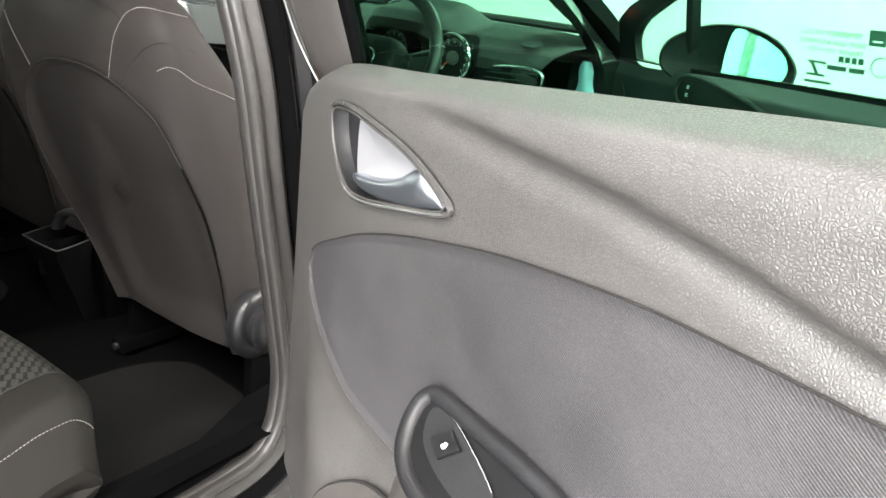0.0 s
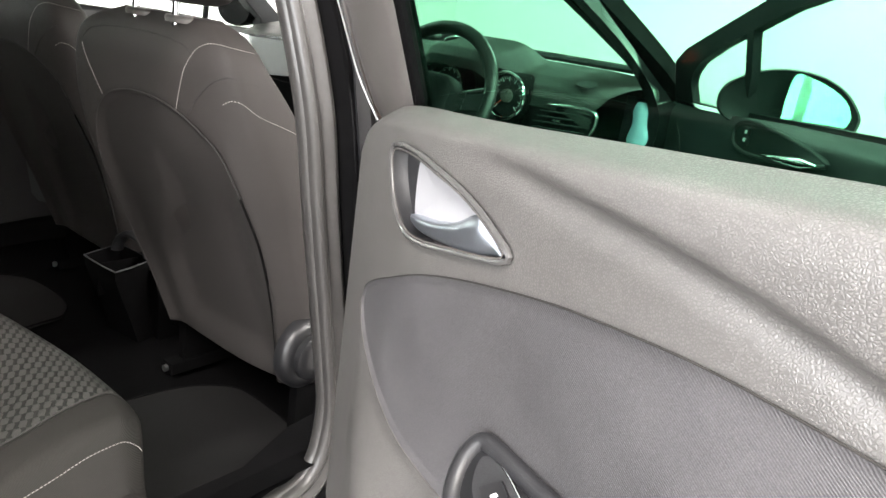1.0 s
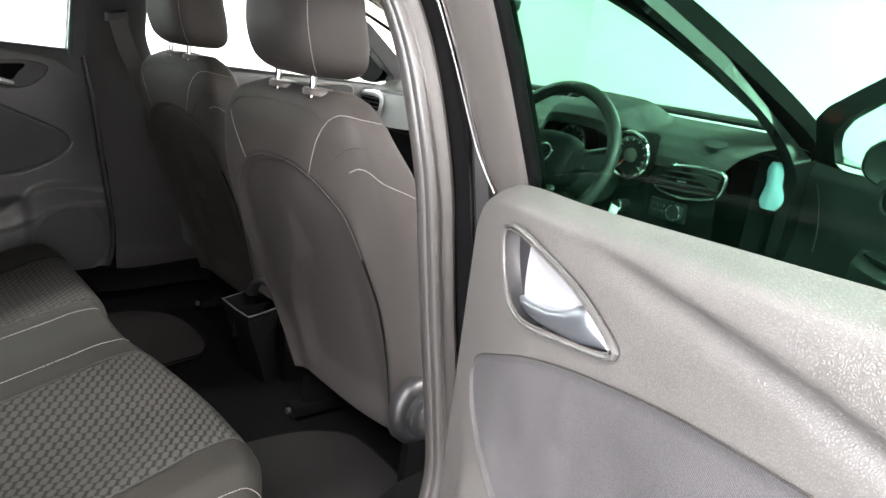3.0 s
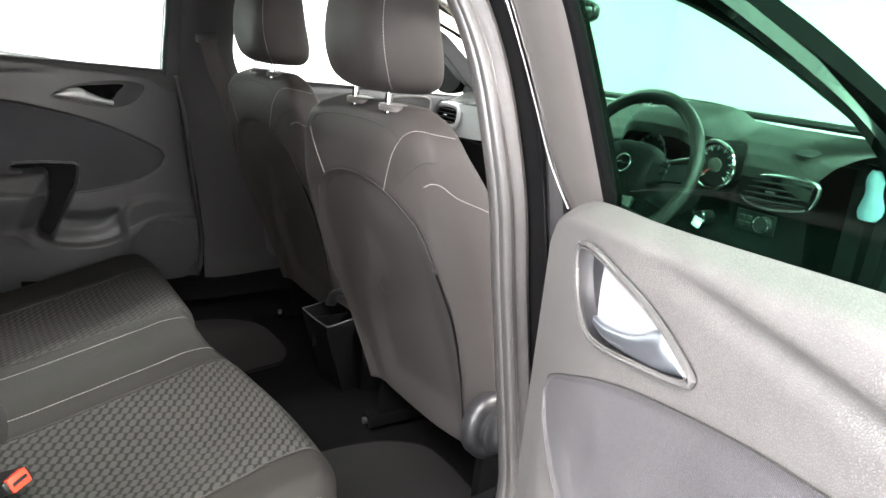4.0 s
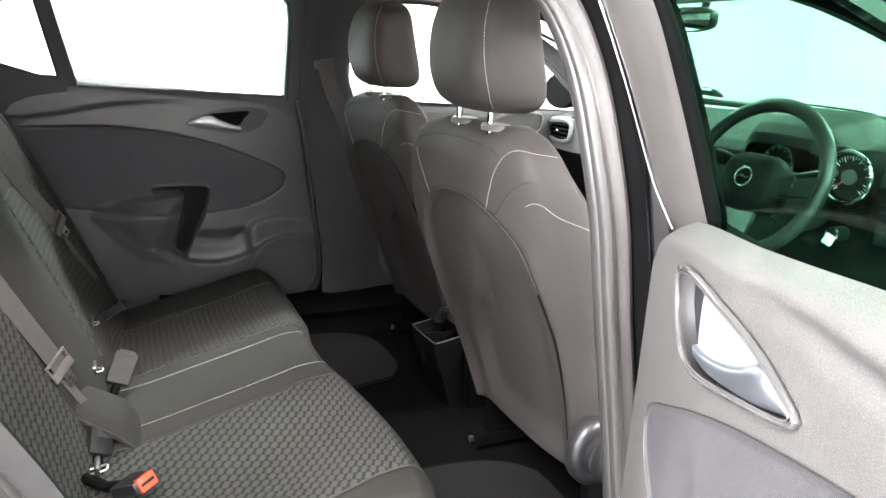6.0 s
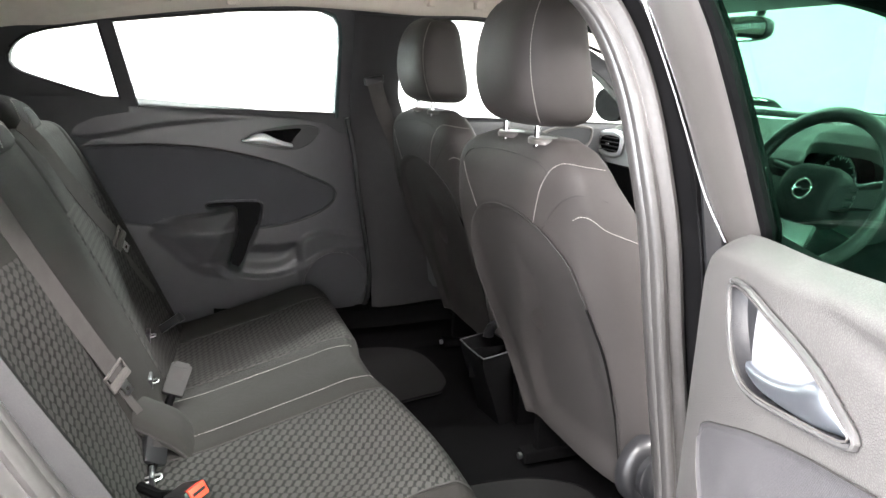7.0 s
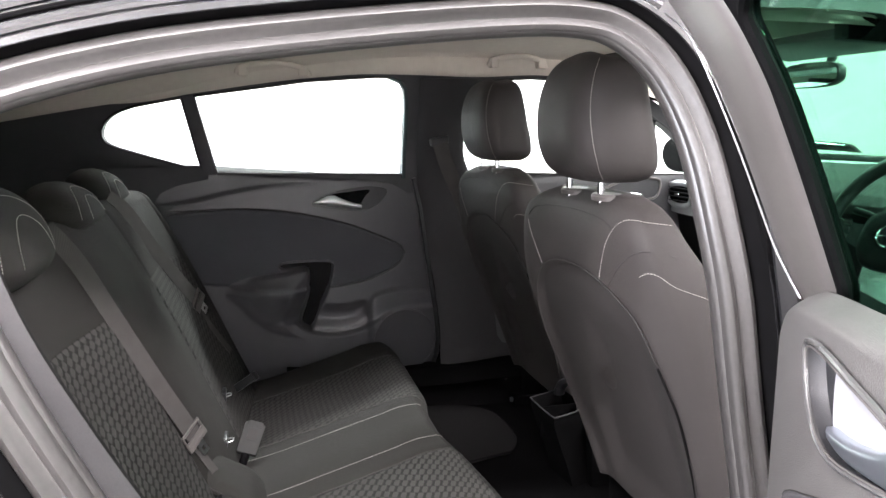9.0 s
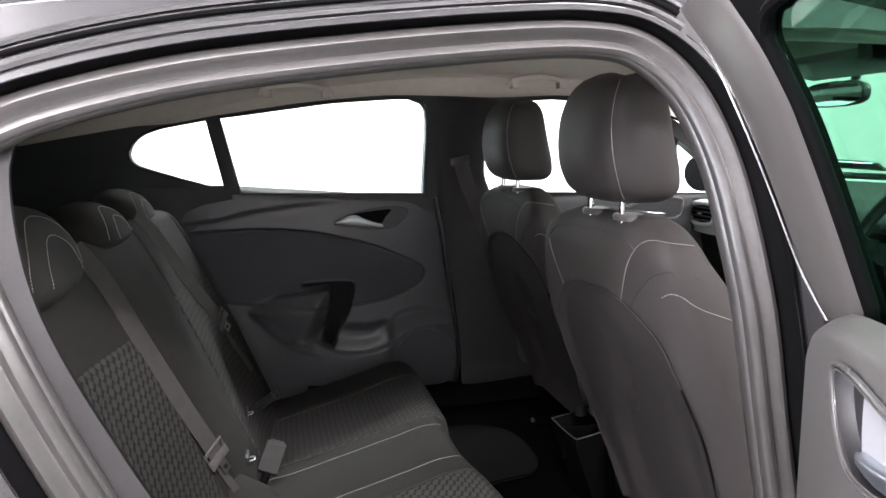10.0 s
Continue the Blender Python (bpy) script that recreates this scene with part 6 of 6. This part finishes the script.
buckle(facing((0.150, -0.652, 0.362), (0.55, 0.60, 0.60), (0.15, 0.55, 0.75)), None, "black belt buckle beside the cloth flap")


def child_seat_anchor(x, y, z):
    """A small steel loop between backrest and cushion."""
    root = thing("child_seat_anchor", (x, y, z), "small steel child seat anchor below the backrest", "anchor", group="child seat anchors")
    part("loop", tube(spline([(x - 0.009, y - 0.03, z - 0.004), (x - 0.009, y - 0.004, z), (x, y, z + 0.001), (x + 0.009, y - 0.004, z), (x + 0.009, y - 0.03, z - 0.004)], 5), 0.002, 8), STEEL, root)
    part("slot_frame", block(x - 0.024, x + 0.024, y - 0.022, y - 0.012, z - 0.016, z + 0.014, 0.004), BLACKPL, root, "black plastic slot frame")


for at in ((-0.045, -0.645, 0.410), (-0.274, -0.655, 0.432), (0.232, -0.640, 0.335)):
    child_seat_anchor(*at)


def front_belt():
    root = thing("front_belt", (-0.62, 0.0, 1.04), "grey seat belt through its guide on the pillar", "seat belt")
    part("guide", moved(block(-0.012, 0.012, -0.030, 0.030, -0.012, 0.012, 0.005), pose(-0.622, 0.0, 1.065, 12, 0, 0)), BLACKPL, root)
    strap([(-0.612, 0.0, 1.06), (-0.600, 0.02, 0.985), (-0.588, 0.055, 0.90), (-0.575, 0.09, 0.80)], 0.047, (0.05, 1, 0.3), root)


front_belt()


# ---- small roof fittings ----
def grab_handle(y0, y1, z):
    root = thing("grab_handle", (-0.53, (y0 + y1) / 2, z), "folded beige grab handle on the headliner edge", "grab handle", group="grab handles")
    ym = (y0 + y1) / 2
    h = (y1 - y0) / 2
    pth = spline([(-0.538, ym - h, z - 0.008), (-0.530, ym - h * 0.85, z + 0.008), (-0.521, ym - h * 0.3, z + 0.017), (-0.521, ym + h * 0.3, z + 0.017), (-0.530, ym + h * 0.85, z + 0.004), (-0.538, ym + h, z - 0.014)], 6)
    part("bar", sweep(pth, [(0.008 * math.cos(i * math.pi / 5), 0.007 * math.sin(i * math.pi / 5)) for i in range(10)], side=(1, 0, -0.4)), LINER, root)
    for y in (ym - h * 0.82, ym + h * 0.82):
        part("mount", block(-0.552, -0.522, y - 0.012, y + 0.012, z - 0.016, z + 0.014, 0.004), LINER, root)


grab_handle(0.135, 0.32, 1.298)
grab_handle(-0.60, -0.40, 1.268)


def inner_mirror():
    root = thing("rear_view_mirror", (-0.02, 0.84, 1.235), "black rear view mirror hanging at the windscreen", "mirror")
    loop = oval(-0.03, 1.233, 0.105, 0.033, 32, 3.0)
    hs = part("housing", loft([[( -0.03 + (a + 0.03) * k, y, 1.233 + (b - 1.233) * k) for a, b in loop] for y, k in ((0.838, 0.97), (0.846, 1.0), (0.862, 0.96), (0.875, 0.75), (0.88, 0.4))]), BLACKPL, root)
    part("glass", plate([(-0.03 + (a + 0.03) * 0.93, 1.233 + (b - 1.233) * 0.9) for a, b in loop], [], lambda a, b: (a, 0.8375, b), 0.001, (0, -1, 0)), MIRROR, hs, "mirror glass")
    part("foot", tube([(-0.02, 0.87, 1.25), (-0.01, 0.89, 1.275), (0.0, 0.885, 1.30)], 0.012, 10), BLACKPL, root)


inner_mirror()


def sun_visor(x):
    root = thing("sun_visor", (x, 0.56, 1.27), "folded grey sun visor under the headliner", "sun visor", group="sun visors")
    part("flap", moved(block(-0.19, 0.19, -0.075, 0.075, -0.009, 0.009, 0.007), pose(x, 0.56, 1.268, -8, 0, 0)), SMOOTH, root)


sun_visor(0.33)
sun_visor(-0.33)


# ---- far front door ----
def far_front_door():
    root = thing("front_door", (-0.72, 0.6, 0.3), "closed front door with grey trim and window", "car door")

    def W(y, k, z):
        return Vector((-0.70 + k, y, z))

    def pf(s, t):
        y = 0.12 + 1.08 * s
        z = 0.30 + (table([(0.1, 0.957), (1.2, 0.925)], y) - 0.30) * t
        k = -0.03 * sm(z, 0.91, 0.96) ** 2 + 0.03 * (1 - sm(z, 0.60, 0.72))
        return W(y, k, z)
    part("trim_panel", grid(pf, 60, 50), TRIM, root, "grey door trim", angle=180)
    loop = smooth_loop([(0.60, 0.875), (0.66, 0.905), (0.72, 0.918), (0.82, 0.918), (0.84, 0.895), (0.82, 0.85), (0.74, 0.845), (0.65, 0.855)], 4)
    bz = part("handle_bezel", tube([W(a, 0.003, b) for a, b in loop], 0.005, 8, closed=True), SMOOTH, root)
    part("handle_cup", plate(loop, [], lambda a, b: W(a, 0.001, b), 0.002, (1, 0, 0)), DARKPL, bz)
    part("lever", loft([[W(0.62 + 0.14 * s, 0.014 + d * math.sin(a), 0.872 - 0.008 * s + h * math.cos(a)) for a in [2 * math.pi * j / 12 for j in range(12)]] for s, h, d in ((0, 0.002, 0.003), (0.15, 0.011, 0.007), (0.5, 0.008, 0.007), (0.9, 0.006, 0.006), (1, 0.003, 0.003))]), SATIN, bz, "silver release lever")
    part("armrest", block(-0.70, -0.63, 0.25, 0.80, 0.62, 0.69, 0.02, 4), DARKPL, root)
    # mirror outside
    hs = part("door_mirror", loft([[(-0.82 - 0.10 * k, 1.02 + y, 0.995 + 0.065 * r * math.sin(a)) if False else (-0.83 + 0.105 * r * math.cos(a), 1.0 + y, 0.995 + 0.068 * r * math.sin(a)) for a in [2 * math.pi * j / 24 for j in range(24)]] for y, r, k in ((-0.01, 0.96, 0), (0.01, 1.0, 0), (0.05, 0.9, 0), (0.08, 0.6, 0), (0.09, 0.3, 0))]), SOOT, root, "black door mirror")
    # sail bar between window and quarter light
    part("window_bar", tube([(-0.715, 0.80, 0.935), (-0.655, 0.775, 1.12)], 0.010, 8), BLACKPL, root)


far_front_door()


# ---- open right front door ----
def open_front_door():
    th = radians(48)
    o = Vector((1.057, 1.01, 0))
    d, n = Vector((math.sin(th), -math.cos(th), 0)), Vector((-math.cos(th), -math.sin(th), 0))

    def W(u, k, z):
        return o + d * u + n * k + Vector((0, 0, z))
    root = thing("front_door", (0.78, 1.24, 0.27), "open front door with dark trim, window and mirror", "car door")

    def bel(u):
        return table([(-0.44, 0.930), (-0.28, 0.928), (0.1, 0.945), (0.40, 0.953), (0.75, 0.962)], u)

    def pf(s, t):
        u = -0.44 + 1.15 * s
        z = 0.28 + (bel(u) - 0.28) * t
        k = -0.02 * sm(z, bel(u) - 0.04, bel(u)) ** 2 + 0.03 * (1 - sm(z, 0.62, 0.76)) - 0.03 * (1 - sm(u, -0.44, -0.38)) ** 2
        return W(u, k, z)
    part("trim_panel", grid(pf, 70, 60), DARKPL, root, "dark grained door trim", angle=180)
    per = [(-0.44, 0.28), (0.71, 0.28), (0.71, bel(0.71)), (0.2, bel(0.2)), (-0.28, bel(-0.28)), (-0.44, 0.945)]
    part("door_body", plate(per, [], lambda u, z: W(u, -0.045, z - 0.004), 0.09, -n), PAINT, root, "black painted door shell")
    def F(u, z):
        return W(u, -0.045 + max(0, z - 0.95) * 0.35, z)
    q = [(-0.340, 0.940), (-0.350, 0.970), (-0.350, 0.988), (-0.335, 1.012), (-0.285, 1.045), (-0.16, 1.090), (-0.070, 1.115), (-0.086, 1.03), (-0.118, 0.940)]
    m_ = [(-0.090, 0.946), (-0.060, 1.03), (-0.044, 1.122), (0.10, 1.165), (0.30, 1.205), (0.50, 1.225), (0.64, 1.215), (0.66, 1.10), (0.66, 0.97), (0.3, 0.960)]
    outer = [(-0.44, 0.935), (-0.43, 1.035), (-0.36, 1.07), (-0.18, 1.125), (0.02, 1.185), (0.25, 1.245), (0.50, 1.27), (0.70, 1.255), (0.72, 1.1), (0.71, 0.94), (0.2, 0.94)]
    fr = part("window_frame", plate(outer, [q, m_], F, 0.022, -n), MATTE, root, "black window frame with quarter light bar")
    part("quarter_light", plate(q, [], lambda u, z: F(u, z) - n * 0.016, 0.003, -n), CLEAR, fr)
    part("window", plate(m_, [], lambda u, z: F(u, z) - n * 0.016, 0.003, -n), CLEAR, fr, "clear door window")
    top = spline([F(u, z) - n * 0.036 for u, z in outer[1:8]], 5)
    part("outer_frame", sweep(top, [(-0.010, -0.012), (0.010, -0.012), (0.012, 0.010), (-0.012, 0.010)], side=-n), PAINT, root)
    # release handle and lock switch
    loop = smooth_loop([(-0.035, 0.915), (-0.01, 0.932), (0.06, 0.934), (0.18, 0.920), (0.26, 0.905), (0.285, 0.892), (0.20, 0.878), (0.06, 0.866), (-0.01, 0.872), (-0.035, 0.89)], 4)
    bz = part("handle_bezel", tube([W(u, 0.003, z) for u, z in loop], 0.005, 8, closed=True), DARKPL, root)
    part("handle_cup", plate(loop, [], lambda u, z: W(u, 0.0, z), 0.002, n), BLACKPL, bz)
    part("lever", loft([[W(0.10 + 0.17 * s, 0.012 + e * math.sin(a), 0.876 + 0.012 * s + h * math.cos(a)) for a in [2 * math.pi * j / 12 for j in range(12)]] for s, h, e in ((0, 0.003, 0.004), (0.3, 0.007, 0.008), (0.75, 0.012, 0.008), (1, 0.003, 0.003))]), SATIN, bz, "silver release lever")
    ls = part("lock_switch", plate([(0.005, 0.885), (0.030, 0.885), (0.030, 0.922), (0.005, 0.922)], [], lambda u, z: W(u, 0.004, z), 0.004, n), BLACKPL, bz)
    for z in (0.895, 0.912):
        part("lock_symbol", plate([(0.013, z - 0.004), (0.022, z - 0.004), (0.022, z + 0.004), (0.013, z + 0.004)], [], lambda u, zz: W(u, 0.0085, zz), 0.0005, n), WHITE, ls)
    arm = part("armrest", loft([[W(u, k * p, z) for k, z in ((-0.5, 0.79), (0.6, 0.785), (1.0, 0.765), (1.0, 0.70), (0.7, 0.67), (-0.5, 0.66))] for u, p in ((-0.05, 0.01), (0.0, 0.05), (0.1, 0.065), (0.45, 0.065), (0.6, 0.02))]), DARKPL, root)
    part("switch_bezel", plate(smooth_loop([(0.01, 0.0), (0.06, 0.02), (0.20, 0.02), (0.24, 0.0), (0.20, -0.02), (0.06, -0.02)], 4), [], lambda u, b: W(u, 0.032 + b, 0.790), 0.006, (0, 0, 1)), SATIN, arm, "silver switch bezel")
    # round tweeter line in the front corner
    part("tweeter_line", tube([W(-0.44 + 0.20 * math.sin(a), -0.010 + 0.014 * math.sin(a), 0.74 + 0.18 * math.cos(a)) for a in [0.3 + 1.5 * i / 20 for i in range(21)]], 0.002, 6), PIPING, root)
    # door mirror on the outer side
    c = Vector((1.106, 1.106, 0.980))
    ax, az, ay = Vector((0.971, 0.237, 0)), Vector((0, 0, 1)), Vector((-0.237, 0.971, 0))

    def Q(a, b, c_):
        return c + ax * (a * 0.95) + az * b + ay * c_
    shape = smooth_loop([(-0.160, -0.012), (-0.140, 0.030), (-0.06, 0.068), (0.03, 0.074), (0.10, 0.052), (0.145, 0.012), (0.158, -0.022), (0.135, -0.062), (0.05, -0.078), (-0.06, -0.072), (-0.14, -0.050)], 5)
    hs = part("door_mirror", loft([[Q(a * k, b * k, y) for a, b in shape] for y, k in ((0.004, 0.90), (0.0, 0.96), (0.012, 1.0), (0.05, 0.97), (0.09, 0.78), (0.11, 0.4))]), MATTE, root, "black door mirror housing")
    gl = smooth_loop([(-0.004, 0.056), (0.04, 0.060), (0.10, 0.036), (0.130, 0.004), (0.128, -0.030), (0.095, -0.058), (0.03, -0.066), (-0.004, -0.064)], 5)
    part("mirror_glass", plate(gl, [], lambda a, b: Q(a, b, -0.012 - 0.054 * a + 0.045 * b), 0.001, -ay), MIRROR, hs, "mirror glass")
    part("mirror_foot", tube([W(-0.20, -0.07, 0.955), Q(-0.10, -0.045, 0.03)], 0.028, 10), BLACKPL, hs)
    return root


open_front_door()


# ---- marking on the tinted window ----
def glass_marks():
    n = DN

    def F(u, z):
        return w_right(u - 0.0135, -0.060 + (z - 0.95) * 0.40, z) - n * 0.014
    root = thing("window_marking", tuple(F(0.26, 1.03)), "small dark maker's print on the tinted window", "glass marking")
    ink = mat("glass_ink", (0.17, 0.18, 0.18), 0.7, bump=0, spec=0.1)
    x = (DD * 1.0).normalized()
    y = Vector((0, 0, 1)) + n * 0.40
    y.normalize()
    z = x.cross(y)

    def text(word, u, zz, size):
        cu = bpy.data.curves.new("print", "FONT")
        cu.body, cu.size, cu.extrude = word, size, 0.0001
        ob = new("print_line", cu)
        ob.data.materials.append(ink)
        ob.parent = root
        m = Matrix((-x, y, z)).transposed().to_4x4()
        m.translation = F(u, zz) - Vector(root["base"])
        ob.matrix_local = m
        return ob
    text("TEMPERED GS T2.5", 0.2965, 1.0370, 0.0040)
    text("DOT 1634 AS3 M9735", 0.2985, 1.0325, 0.0038)
    text("TRANSP 31% +/-2%", 0.2980, 1.0285, 0.0036)
    for i in range(4):
        part("print_bar", plate([(0.2856 + 0.0034 * i, 1.0246), (0.2881 + 0.0034 * i, 1.0246), (0.2881 + 0.0034 * i, 1.0276), (0.2856 + 0.0034 * i, 1.0276)], [], F, 0.0002, n), ink, root)
    for u0, u1, zz, h in ((0.280, 0.290, 1.0200, 0.0024), (0.2915, 0.2995, 1.0200, 0.0024), (0.268, 0.283, 1.0120, 0.0014)):
        part("print_bar", plate([(u0, zz), (u1, zz), (u1, zz + h), (u0, zz + h)], [], F, 0.0002, n), ink, root)
    part("print_sign", plate([(0.269, 1.0158), (0.279, 1.0158), (0.279, 1.0170), (0.2755, 1.0170), (0.2725, 1.0225), (0.279, 1.0225), (0.279, 1.0237), (0.269, 1.0237), (0.269, 1.0225), (0.2705, 1.0225), (0.2735, 1.0170), (0.269, 1.0170)], [], F, 0.0002, n), ink, root)
    part("print_block", plate([(0.2995, 1.0345), (0.308, 1.0345), (0.308, 1.0420), (0.2995, 1.0420)], [[(0.3015, 1.0362), (0.3065, 1.0362), (0.3065, 1.0372), (0.3015, 1.0372)]], F, 0.0002, n), ink, root)
    part("print_ring", tube([F(0.307 + 0.0048 * math.cos(a), 1.0245 + 0.0048 * math.sin(a)) for a in [2 * math.pi * i / 20 for i in range(20)]], 0.0003, 5, closed=True), ink, root)


glass_marks()
